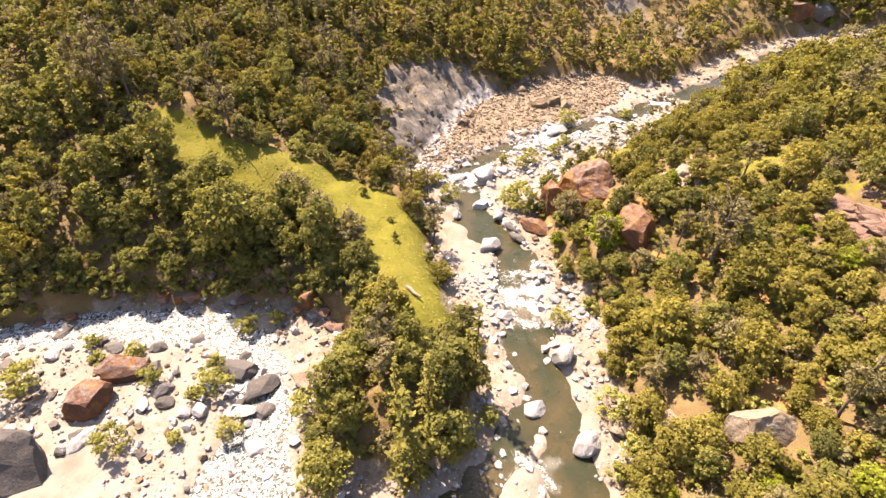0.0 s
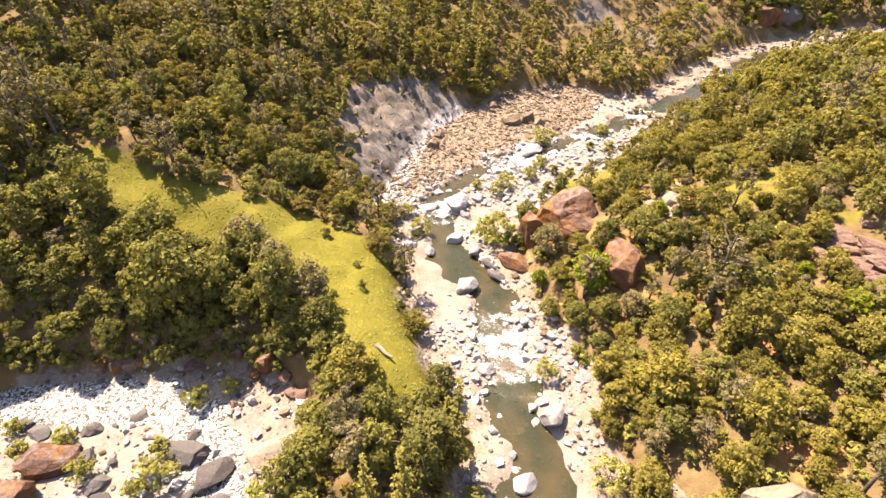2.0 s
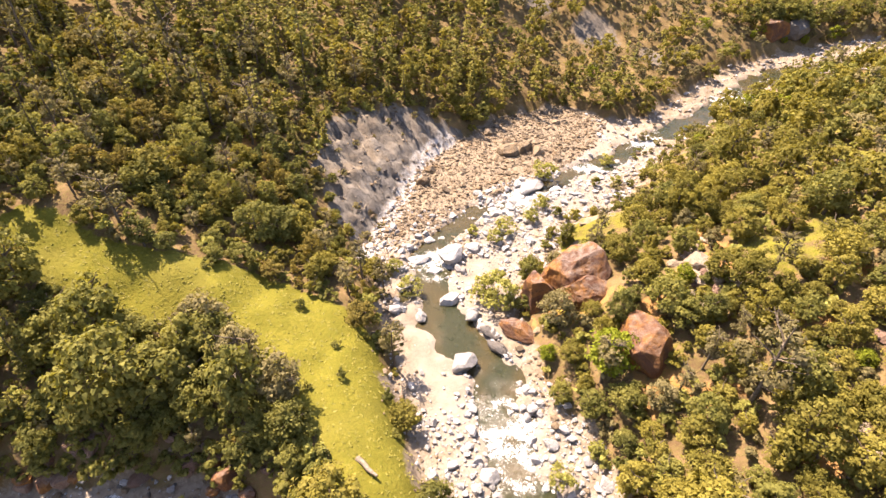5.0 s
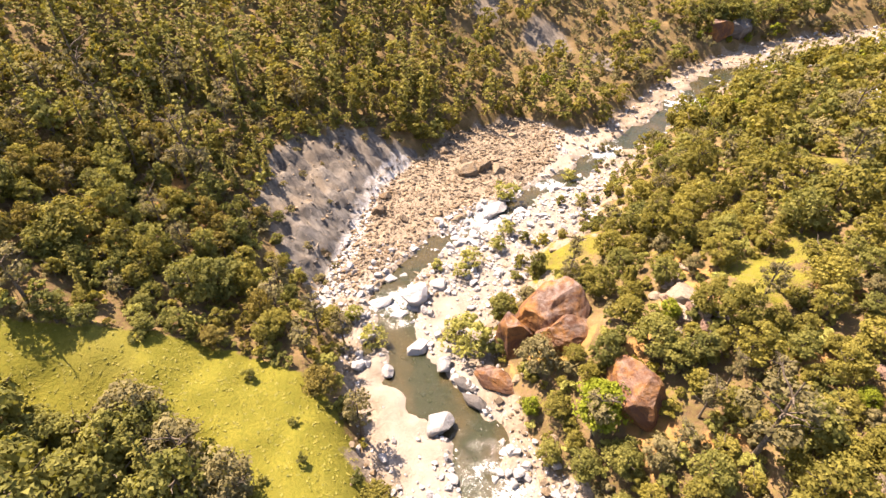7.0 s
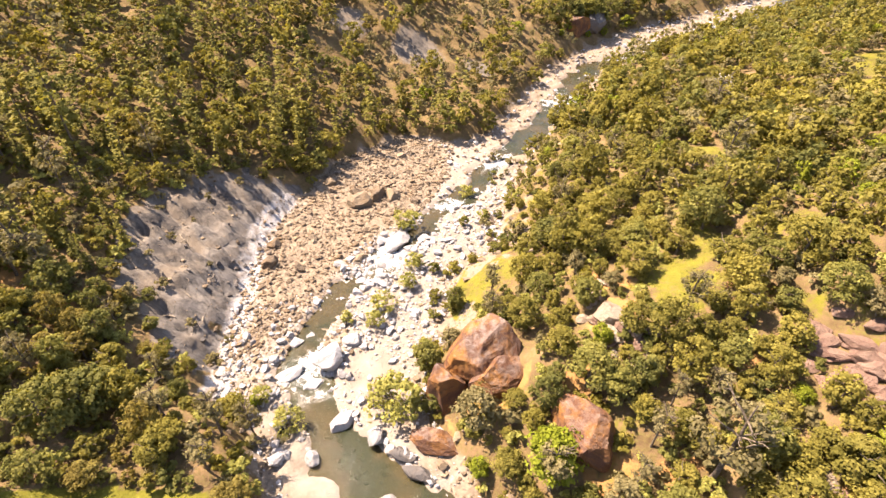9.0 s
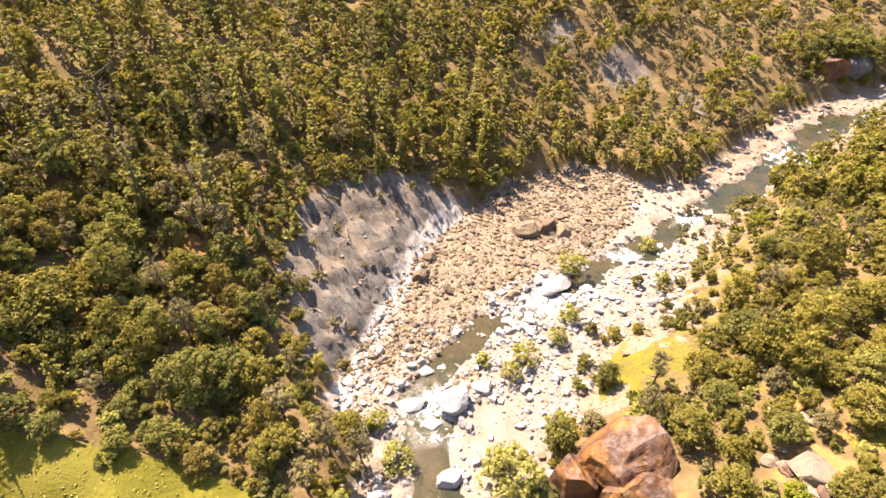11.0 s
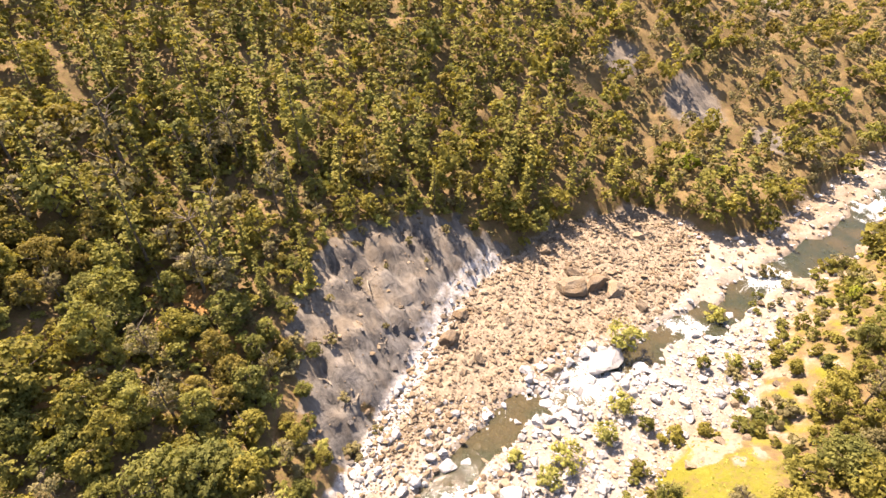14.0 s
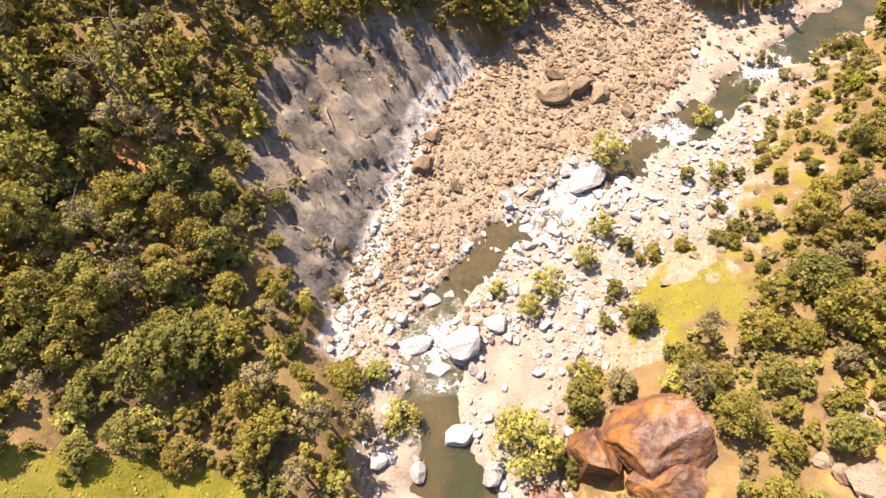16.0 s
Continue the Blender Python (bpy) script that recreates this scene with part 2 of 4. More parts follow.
MEADOW = [(-54.5, 88), (-53, 91.5), (-49.5, 91), (-41, 87.3), (-34, 86.2), (-28, 85.9), (-18, 84.6), (-9, 80.4), (-4.5, 76), (-2, 68), (-0.5, 60), (1.5, 54), (1, 49), (-3, 47), (-7, 51), (-8.5, 57), (-13, 64), (-19, 70), (-28, 74), (-38, 77), (-47, 80), (-51, 84)]
MEADOW_FAR = MEADOW[1:8]
EAST_EDGE = [(72, 140), (53, 122), (43.5, 109), (35, 104)]
SHALE = [(-6, 98), (-11, 104), (-15, 113), (-17, 122), (-15, 131), (-10, 139), (-2, 145), (8, 147), (16, 146), (5, 130), (1, 121), (-3, 111)]


def to_line(x, y, line):
    """Distance from points to a polyline."""
    best = np.full(np.shape(x), 1e9)
    for (ax, ay), (bx, by) in zip(line[:-1], line[1:]):
        dx, dy = bx - ax, by - ay
        s = np.clip(((x - ax) * dx + (y - ay) * dy) / (dx * dx + dy * dy), 0, 1)
        best = np.minimum(best, np.hypot(x - ax - s * dx, y - ay - s * dy))
    return best


def within(x, y, ring):
    """Whether points lie inside a ring."""
    odd = np.zeros(np.shape(x), bool)
    for (ax, ay), (bx, by) in zip(ring, ring[1:] + ring[:1]):
        if ay != by:
            odd ^= ((ay > y) != (by > y)) & (x < (bx - ax) * (y - ay) / (by - ay) + ax)
    return odd


def smooth(a, low, high):
    t = np.clip((a - low) / (high - low), 0, 1)
    return t * t * (3 - 2 * t)


def wobble(x, y, size, seed):
    """Cheap smooth unevenness between about -1 and 1."""
    r = np.random.RandomState(seed)
    out = np.zeros(np.shape(x))
    for k in range(7):
        a, f, ph = r.uniform(0, 6.28), r.uniform(0.6, 1.9) / size * 6.28, r.uniform(0, 6.28)
        out = out + np.sin((x * np.cos(a) + y * np.sin(a)) * f + ph + 1.3 * np.sin((x * np.sin(a) - y * np.cos(a)) * f * 0.7 + ph * 2))
    return out / 3.0


def fall(x, y):
    """How far the river has dropped below the height where the walk begins."""
    return -0.9 - 2.7 * smooth(y + 0.3 * x, 85, 175)


BED_RING = WEST_SHORE + NORTH_SHORE[1:] + EAST_SHORE


def land(x, y):
    """Height of the ground, and how far a point lies outside the stony bed (inside: minus)."""
    x, y = np.asarray(x, float), np.asarray(y, float)
    dw, dn, de = to_line(x, y, WEST_SHORE), to_line(x, y, NORTH_SHORE), to_line(x, y, EAST_SHORE)
    inside = within(x, y, BED_RING)
    u = np.minimum(np.minimum(dw, dn), de)
    slope_east = 0.41 - 0.14 * smooth(x, 62, 115)
    reach = lambda d, far: far * (1 - np.exp(-d / far))
    bench = smooth(y, 42, 54) * smooth(102 - y, 0, 12)
    west = (3.0 + 4.0 * bench) * (1 - np.exp(-dw / 3.2)) + 0.38 * reach(np.maximum(dw - 12 * bench, 0), 420)
    north = 3.4 * (1 - np.exp(-dn / 3.5)) + 0.44 * reach(dn, 420)
    east = 2.6 * (1 - np.exp(-de / 4.0)) + slope_east * reach(de, 260)
    z = -np.log(np.exp(-west / 1.5) + np.exp(-north / 1.5) + np.exp(-east / 1.5)) * 1.5
    z = np.where(inside, 0, np.maximum(z, 0) + 0.5 * smooth(u, 2, 12) * wobble(x, y, 14, 3) + 1.6 * smooth(u, 15, 60) * wobble(x, y, 60, 4))
    z = z + np.where(inside, 0, smooth(u, 0, 10) * (5.0 * np.exp(-((x + 58) ** 2 + (y - 84) ** 2) / 300) - 6.5 * np.exp(-((x - 63) ** 2 + (y - 184) ** 2) / 500)))
    bumps = 0.18 * wobble(x, y, 7, 1) + 0.10 * wobble(x, y, 2.6, 2)
    main = np.exp(-(to_line(x, y, MAIN_STREAM) / (3.5 - 1.2 * smooth(y, 95, 103) + 1.3 * smooth(x, 60, 95) + 1.3 * wobble(x, y, 11, 8))) ** 4)
    left = np.exp(-(to_line(x, y, WEST_STREAM) / (3.6 + 0.8 * wobble(x, y, 15, 9) + 2.2 * smooth(38 - y, 0, 8))) ** 4)
    z = z + np.where(inside, smooth(u, 0, 3) * bumps, bumps * 0.6)
    back = np.exp(-(to_line(x, y, BACKWATER) / (2.6 + 0.6 * wobble(x, y, 7, 10))) ** 4)
    z = z - np.maximum(np.maximum(1.3 * main, 0.9 * left), np.where(inside, 0.85, 0.2) * back)
    # gullies in the bare shale slope
    cut = np.where(within(x, y, SHALE), smooth(to_line(x, y, SHALE + SHALE[:1]), 0, 3), 0)
    across, down = x * 0.75 + y * 0.66, x * 0.66 - y * 0.75
    z = z - cut * (1.25 * np.abs(wobble(across, down * 0.22, 7, 6)) + 0.5 * np.abs(wobble(across, down * 0.45, 2.8, 7)) - 0.6 * smooth(wobble(across * 0.35, down, 5, 12), 0.15, 0.4) + 0.12 * wobble(x, y, 1.6, 13))
    return z + fall(x, y), np.where(inside, -u, u)


def mesh_from(name, verts, faces, mats, smooth_shade=False, index=None, tint=None):
    """A mesh from arrays; faces all with the same number of corners."""
    me = bpy.data.meshes.new(name)
    verts, faces = np.asarray(verts, np.float32), np.asarray(faces, np.int32)
    n, k = faces.shape
    me.vertices.add(len(verts))
    me.vertices.foreach_set("co", verts.ravel())
    me.loops.add(n * k)
    me.loops.foreach_set("vertex_index", faces.ravel())
    me.polygons.add(n)
    me.polygons.foreach_set("loop_start", np.arange(n, dtype=np.int32) * k)
    me.polygons.foreach_set("use_smooth", np.full(n, smooth_shade))
    for m in mats:
        me.materials.append(m)
    if index is not None:
        me.polygons.foreach_set("material_index", np.asarray(index, np.int32))
    if tint is not None:
        me.attributes.new("tint", "FLOAT", "FACE").data.foreach_set("value", np.asarray(tint, np.float32))
    me.update(calc_edges=True)
    me.validate()
    return me


def grid_faces(nx, ny):
    i = np.arange(nx - 1)[:, None] * ny + np.arange(ny - 1)[None, :]
    return np.stack([i, i + ny, i + ny + 1, i + 1], -1).reshape(-1, 4)


FAN = [(-3, 111), (1, 121), (5, 130), (16, 145), (27, 156), (46, 163), (56, 152), (48, 138), (36, 127), (22, 119), (12, 112), (2, 104), (-5, 102)]


# ---- ground: one sheet to the horizon ----
def spread(low, high, step, far):
    core = np.arange(low, high + step, step)
    out = step * 1.12 ** np.arange(1, 60)
    out = np.cumsum(out)
    out = out[out < far]
    return np.concatenate([low - out[::-1], core, core[-1] + out])


gx, gy = np.meshgrid(spread(-85, 120, 0.8, 3000), spread(20, 210, 0.8, 3000), indexing="ij")
gz, gu = land(gx, gy)
CLEARINGS = [(53.5, 79, 6.5), (59, 82, 5), (64, 84, 3.5), (33.5, 99.0, 5.0), (38, 100.5, 6.0), (30.5, 96.5, 3.5), (36, 104, 3.5), (32, 103.5, 3.0), (96, 123, 9), (108, 117, 7), (130, 107, 9), (152, 119, 15), (120, 128, 5), (68, 104, 4.5), (73, 80, 4), (84, 104, 5), (61, 68, 2.5), (80, 92, 3)]
OCHRE = [(25, 79.5, 5), (32, 63, 4), (44, 79, 4), (47, 85, 3), (38, 60, 3), (44, 50, 4), (40, 36, 4), (51, 67, 3), (35, 74, 3), (58, 72, 3), (-30, 118, 5), (-24, 112, 4), (-36, 104, 4)]
SANDS = [(3, 76, 4.2), (2.0, 82, 3.2), (5.0, 68.5, 3.2), (14, 91.5, 3.2), (13.5, 95, 2.5), (27.0, 94.5, 2.6), (30, 95.0, 2.2), (38, 106, 4.0), (-44, 30, 5.0), (10.8, 30.0, 1.9), (11.6, 33.5, 1.3), (9.6, 26.5, 2.4), (-3, 31.5, 2.0), (-8, 30.0, 2.2)]


def grassy(x, y):
    """How much short grass covers the ground."""
    g = np.where(within(x, y, MEADOW), 1.0, 0.0)
    g = np.maximum(g, smooth(1.6 - to_line(x, y, MEADOW + MEADOW[:1]), 0, 3.2))
    for cx, cy, r in CLEARINGS:
        g = np.maximum(g, smooth(r * (1.2 + 0.35 * wobble(x, y, 6, 52)) - np.hypot(x - cx, y - cy), 0, r * 0.6) * 0.62)
    return np.maximum(g, strip(x, y) * (0.32 + 0.3 * wobble(x, y, 6, 60)) * (land(x, y)[1] > 0))


def strip(x, y):
    """The low grassy edge of the stony bed below the east slope."""
    return smooth(8.0 + 2.5 * wobble(x, y, 12, 59) - to_line(x, y, EAST_EDGE), 0, 3)


def sandy(x, y):
    """Smooth bars of sand without stones."""
    return np.max([smooth(r * (1.15 + 0.3 * wobble(x, y, 5, 53)) - np.hypot(x - cx, y - cy), 0, 1.2) for cx, cy, r in SANDS], axis=0)


def ground_z(x, y):
    """Height of the ground sheet, read between its corners."""
    xs, ys = gx[:, 0], gy[0]
    i, j = np.clip(np.searchsorted(xs, x) - 1, 0, len(xs) - 2), np.clip(np.searchsorted(ys, y) - 1, 0, len(ys) - 2)
    a, b = (x - xs[i]) / (xs[i + 1] - xs[i]), (y - ys[j]) / (ys[j + 1] - ys[j])
    return (gz[i, j] * (1 - a) + gz[i + 1, j] * a) * (1 - b) + (gz[i, j + 1] * (1 - a) + gz[i + 1, j + 1] * a) * b


ground_mesh = mesh_from("ground", np.stack([gx, gy, gz], -1).reshape(-1, 3), grid_faces(*gx.shape), [GROUND], True)
bare = smooth(wobble(gx, gy, 16, 21), 0.1, 0.9)
east_side = to_line(gx, gy, EAST_SHORE) < np.minimum(to_line(gx, gy, WEST_SHORE), to_line(gx, gy, NORTH_SHORE))
chute = smooth(2.1 - to_line(gx, gy, [(-6.3, 98), (-5, 103), (-3.2, 108), (0.3, 117.6), (3, 126), (6.7, 134.7), (12.5, 142.5)]) + 0.7 * wobble(gx, gy, 4, 58), 0, 1)
zones = {
    "bed": np.maximum.reduce([strip(gx, gy) * (0.5 + 0.25 * wobble(gx, gy, 5, 63)) * (1 - smooth(grassy(gx, gy), 0.35, 0.55)), smooth(-gu + 1.2 * wobble(gx, gy, 8, 51), -1.6, 1.0), sandy(gx, gy), chute]),
    "grass": np.maximum(grassy(gx, gy), np.where(east_side, 0.42 * bare, 0.25 * bare)),
    "shale": smooth(np.where(within(gx, gy, SHALE), 1, -1) * to_line(gx, gy, SHALE + SHALE[:1]) + 1.6 * wobble(gx, gy, 6, 55), -1, 1) + sum(1.3 * np.exp(-((gx - cx) ** 2 + (gy - cy) ** 2) / (1.2 * r * r)) for cx, cy, r in ((63, 192, 6.5), (46, 202, 5), (79, 182, 4), (100, 245, 7))),
    "fan": np.where(within(gx, gy, FAN), smooth(to_line(gx, gy, FAN + FAN[:1]) + 1.5 * wobble(gx, gy, 6, 54), 0, 3), 0) * 0.85 + 0.75 * smooth(gu + 2.5 * wobble(gx, gy, 5, 56), -4.5, -0.5) + 0.5 * smooth(gx, 56, 70) - 1.5 * chute,
    "ochre": np.max([smooth(r * (1.2 + 0.4 * wobble(gx, gy, 4, 57)) - np.hypot(gx - cx, gy - cy), 0, r) for cx, cy, r in OCHRE], axis=0),
    "gravel": (0.35 + 0.65 * smooth(wobble(gx, gy, 11, 31), -0.5, 0.4)) * (1 - sandy(gx, gy)),
    "chute": chute * smooth(wobble(gx, gy, 3, 61), -1.1, 0.1),
    "grey": smooth(10 + 4.5 * wobble(gx, gy, 9, 62) - to_line(gx, gy, NORTH_SHORE), 0, 5),
    "across": (gx * 0.75 + gy * 0.66),
    "down": (gx * 0.66 - gy * 0.75),
}
for key, value in zones.items():
    ground_mesh.attributes.new(key, "FLOAT", "POINT").data.foreach_set("value", (value if key in ("across", "down") else np.clip(value, 0, 1)).astype(np.float32).ravel())
ground = tagged(new("ground", ground_mesh), "valley floor and hillsides of dry soil, grass, sand and shale", "ground", kind="structure")

# ---- water ----
# white water; the last entry paints sun glint on a shallow riffle
RAPIDS_AND_GLINT = [(13.5, 61, 7.5), (6, 97, 5), (25, 117, 8), (43, 128, 5), (62, 141, 8), (96, 164, 9), (170, 191, 40), (10.5, 30.5, 3.0)]


def stream(name, line, half, level, all_glint, label):
    """A ribbon of water along a line."""
    pts = np.array(line, float)
    seg = np.hypot(*np.diff(pts, axis=0).T)
    s = np.concatenate([[0], np.cumsum(seg)])
    at = np.linspace(0, s[-1], int(s[-1] / 1.5))
    cx, cy = np.interp(at, s, pts[:, 0]), np.interp(at, s, pts[:, 1])
    k = np.ones(5) / 5
    cx[2:-2], cy[2:-2] = np.convolve(cx, k, "valid"), np.convolve(cy, k, "valid")
    tx, ty = np.gradient(cx), np.gradient(cy)
    ln = np.hypot(tx, ty)
    off = np.linspace(-half, half, 13)
    x = cx[:, None] - (ty / ln)[:, None] * off
    y = cy[:, None] + (tx / ln)[:, None] * off
    # the west stream is whitened all along: sun glint painted as foam
    rapid = np.full(x.shape, 0.8 if all_glint else 0.0)
    for rx, ry, r in RAPIDS_AND_GLINT:
        rapid = np.maximum(rapid, smooth(r * (1.4 + 0.5 * wobble(x, y, 4, 43)) - np.hypot(x - rx, y - ry), 0, r * 1.3))
    z = level + fall(x, y) + 0.06 * rapid * wobble(x, y, 2.0, 41)
    me = mesh_from(name, np.stack([x, y, z], -1).reshape(-1, 3), grid_faces(*x.shape), [WATER], True)
    me.attributes.new("rapid", "FLOAT", "POINT").data.foreach_set("value", rapid.astype(np.float32).ravel())
    return tagged(new(name, me), label, "water", kind="structure")


stream("water", MAIN_STREAM, 6.5, -0.5, False, "shallow brown-green river with pools and white rapids")
stream("water", BACKWATER, 4.0, -0.52, False, "shallow brown backwater beside a sand bar")
stream("water", WEST_STREAM, 7.0, -0.44, True, "shallow stream over stones, whitened by foam and painted sun glint")

# ---- plants ----
rng = np.random.RandomState(7)


def sprays(centres, normals, size, r):
    """Leaf sprays: small three-cornered blades at the given places."""
    n = len(centres)
    a = normals + r.normal(0, 0.42, (n, 3))
    a /= np.linalg.norm(a, axis=1)[:, None]
    b = np.cross(a, r.normal(0, 1, (n, 3)))
    b /= np.linalg.norm(b, axis=1)[:, None] + 1e-6
    c = np.cross(a, b)
    s = size * r.uniform(0.55, 1.35, (n, 1))
    v = np.stack([centres - b * s * 0.8, centres + b * s * 0.45 + c * s * 0.6, centres + b * s * 0.45 - c * s * 0.6], 1)
    return v.reshape(-1, 3), np.arange(n * 3).reshape(-1, 3)


def ball_points(n, r):
    p = r.normal(0, 1, (n, 3))
    return p / np.linalg.norm(p, axis=1)[:, None]


def round_crown(seed, width, height, base, lobes, per, size, flat=0.75):
    """A broad crown of many uneven lobes of leaves with gaps between them. Unit: metres; base: height of its underside."""
    r = np.random.RandomState(seed)
    vs, fs, k = [], [], 0
    d = ball_points(lobes, r)
    d[:, 2] = d[:, 2] * 0.85 + 0.15
    d[:, :2] *= 1 - 0.25 * np.clip(d[:, 2:], 0, 1)
    reach = r.uniform(0.45, 1.0, lobes) ** 0.6
    lean = r.normal(0, 0.12, 2)
    for i in range(lobes):
        c = d[i] * reach[i] * np.array([width / 2, width / 2, height * 0.55]) * 0.82
        c = c + np.array([lean[0] * width * 0.5, lean[1] * width * 0.5, base + height * 0.40])
        rad = width * r.choice([0.07, 0.09, 0.12, 0.15, 0.20]) * r.uniform(0.85, 1.15)
        p = ball_points(int(per * r.uniform(0.7, 1.3)), r)
        p[:, 2] = np.where(p[:, 2] < -0.3, -p[:, 2] * 0.5, p[:, 2])
        q = c + p * rad * r.uniform(0.55, 1.08, (len(p), 1)) * np.array([1, 1, flat])
        v, f = sprays(q, p * 1.15 + np.array([0.0, 0.12, 0.42]), size, r)
        vs.append(v), fs.append(f + k)
        k += len(v)
    return np.concatenate(vs), np.concatenate(fs)


def cone_crown(seed, width, height, base, tiers, per, size):
    """A fir or pine: drooping tiers of branches round a straight stem."""
    r = np.random.RandomState(seed)
    vs, fs, k = [], [], 0
    for i in range(tiers):
        t = i / (tiers - 1)
        z = base + t * (height - base)
        rad = width / 2 * (1 - t) ** 0.8 * r.uniform(0.75, 1.15) + 0.15
        boughs = max(3, int(7 * (1 - t) + 2))
        for j in range(boughs):
            a = r.uniform(0, 6.28)
            s = r.uniform(0.15, 1, max(3, int(per * (1 - t * 0.7))))
            q = np.stack([np.cos(a) * s * rad, np.sin(a) * s * rad, z - 0.28 * s * rad], 1) + r.normal(0, 0.14, (len(s), 3))
            v, f = sprays(q, np.tile([0, 0, 1.0], (len(s), 1)), size, r)
            vs.append(v), fs.append(f + k)
            k += len(v)
    return np.concatenate(vs), np.concatenate(fs)


def tube(path, radii, sides=6):
    """A tapering tube along a path of points."""
    path, n = np.asarray(path, float), len(path)
    t = np.gradient(path, axis=0)
    t /= np.linalg.norm(t, axis=1)[:, None] + 1e-9
    u = np.cross(t, [0.31, 0.93, 0.17])
    u /= np.linalg.norm(u, axis=1)[:, None]
    w = np.cross(t, u)
    a = np.linspace(0, 6.2832, sides, endpoint=False)
    v = path[:, None] + (u[:, None] * np.cos(a)[None, :, None] + w[:, None] * np.sin(a)[None, :, None]) * np.asarray(radii)[:, None, None]
    f = []
    for i in range(n - 1):
        for j in range(sides):
            a0, a1, b1, b0 = i * sides + j, i * sides + (j + 1) % sides, (i + 1) * sides + (j + 1) % sides, (i + 1) * sides + j
            f += [(a0, a1, b1), (a0, b1, b0)]
    return v.reshape(-1, 3), np.array(f)


def stem(seed, height, girth, limbs, spread_out, forks=0):
    """A tapered trunk with limbs that rise and spread."""
    r = np.random.RandomState(seed)
    zs = np.linspace(-0.6, height, 7)
    p = np.stack([np.cumsum(r.normal(0, 0.05 * height / 6, 7)), np.cumsum(r.normal(0, 0.05 * height / 6, 7)), zs], 1)
    parts = [tube(p, girth * np.linspace(1.15, 0.22, 7) ** 1.0)]
    for i in range(limbs):
        k = r.randint(2, 6)
        a, ln = r.uniform(0, 6.28), spread_out * r.uniform(0.6, 1.0)
        s = np.linspace(0, 1, 5)[:, None]
        q = p[k] + np.array([np.cos(a), np.sin(a), 0]) * s * ln + np.array([0, 0, 1]) * (s ** 0.8) * ln * r.uniform(0.3, 0.8) + r.normal(0, 0.08, (5, 3)) * s * ln * 0.6
        parts.append(tube(q, girth * np.linspace(0.45, 0.10, 5), 5))
        for _ in range(forks):
            b, l2 = a + r.uniform(-1, 1), ln * r.uniform(0.3, 0.6)
            s4 = np.linspace(0, 1, 4)[:, None]
            q2 = q[r.randint(1, 4)] + np.array([np.cos(b), np.sin(b), r.uniform(0.2, 0.9)]) * s4 * l2 + r.normal(0, 0.05, (4, 3)) * s4 * l2
            parts.append(tube(q2, girth * np.linspace(0.2, 0.05, 4), 4))
    return join(parts)


def join(parts):
    vs, fs, k = [], [], 0
    for v, f in parts:
        vs.append(v), fs.append(f + k)
        k += len(v)
    return np.concatenate(vs), np.concatenate(fs)


# the kinds of plant: crown shapes (full and light), stems, leaf materials, labels
def oak_shape(seed, w, h, fine):
    return round_crown(seed, w, h * 1.0, h * 0.04, 58 if fine else 34, 52 if fine else 24, 0.27 if fine else 0.45)


KINDS = {
    "oak": dict(crowns=[oak_shape(s, w, h, True) for s, w, h in ((11, 6.8, 6.8), (12, 5.6, 7.8), (13, 7.6, 7.0), (14, 5.2, 6.2), (15, 6.4, 8.4))],
                light=[oak_shape(s, w, h, False) for s, w, h in ((11, 6.8, 6.8), (12, 5.6, 7.8), (13, 7.6, 7.0), (14, 5.2, 6.2), (15, 6.4, 8.4))],
                stems=[stem(s, 5.0, 0.24, 5, 2.6, 0) for s in (21, 22, 23, 24, 25)]),
    "shrub": dict(crowns=[round_crown(s, w, h, 0.1, 18, 48, 0.25) for s, w, h in ((31, 3.4, 2.6), (32, 2.8, 2.9), (33, 4.0, 2.6))],
                  light=[round_crown(s, w, h, 0.1, 11, 22, 0.42) for s, w, h in ((31, 3.4, 2.6), (32, 2.8, 2.9), (33, 4.0, 2.6))],
                  stems=[stem(s, 1.5, 0.10, 3, 1.2) for s in (41, 42, 43)]),
    "fir": dict(crowns=[cone_crown(s, w, h, 1.5, 17, 14, 0.36) for s, w, h in ((51, 4.0, 13.0), (52, 3.2, 10.5), (53, 4.4, 15.0))],
                light=[cone_crown(s, w, h, 1.5, 14, 9, 0.48) for s, w, h in ((51, 4.0, 13.0), (52, 3.2, 10.5), (53, 4.4, 15.0))],
                stems=[stem(s, h, 0.20, 0, 1) for s, h in ((54, 12.0), (55, 10.0), (56, 13.5))]),
    "pine": dict(crowns=[round_crown(s, w, h, b, 28, 38, 0.28, 0.9) for s, w, h, b in ((61, 6.4, 8.0, 3.0), (62, 5.2, 9.0, 3.0))],
                 light=[round_crown(s, w, h, b, 16, 20, 0.5, 0.9) for s, w, h, b in ((61, 6.4, 8.0, 3.0), (62, 5.2, 9.0, 3.0))],
                 stems=[stem(s, 10.5, 0.24, 9, 2.8, 2) for s in (63, 64)]),
    "willow": dict(crowns=[round_crown(s, w, h, 0.2, 26, 44, 0.14) for s, w, h in ((71, 2.6, 2.2), (72, 3.2, 2.6), (73, 2.0, 1.8))],
                   light=[], stems=[stem(s, 1.6, 0.06, 8, 1.3, 1) for s in (74, 75, 76)]),
}
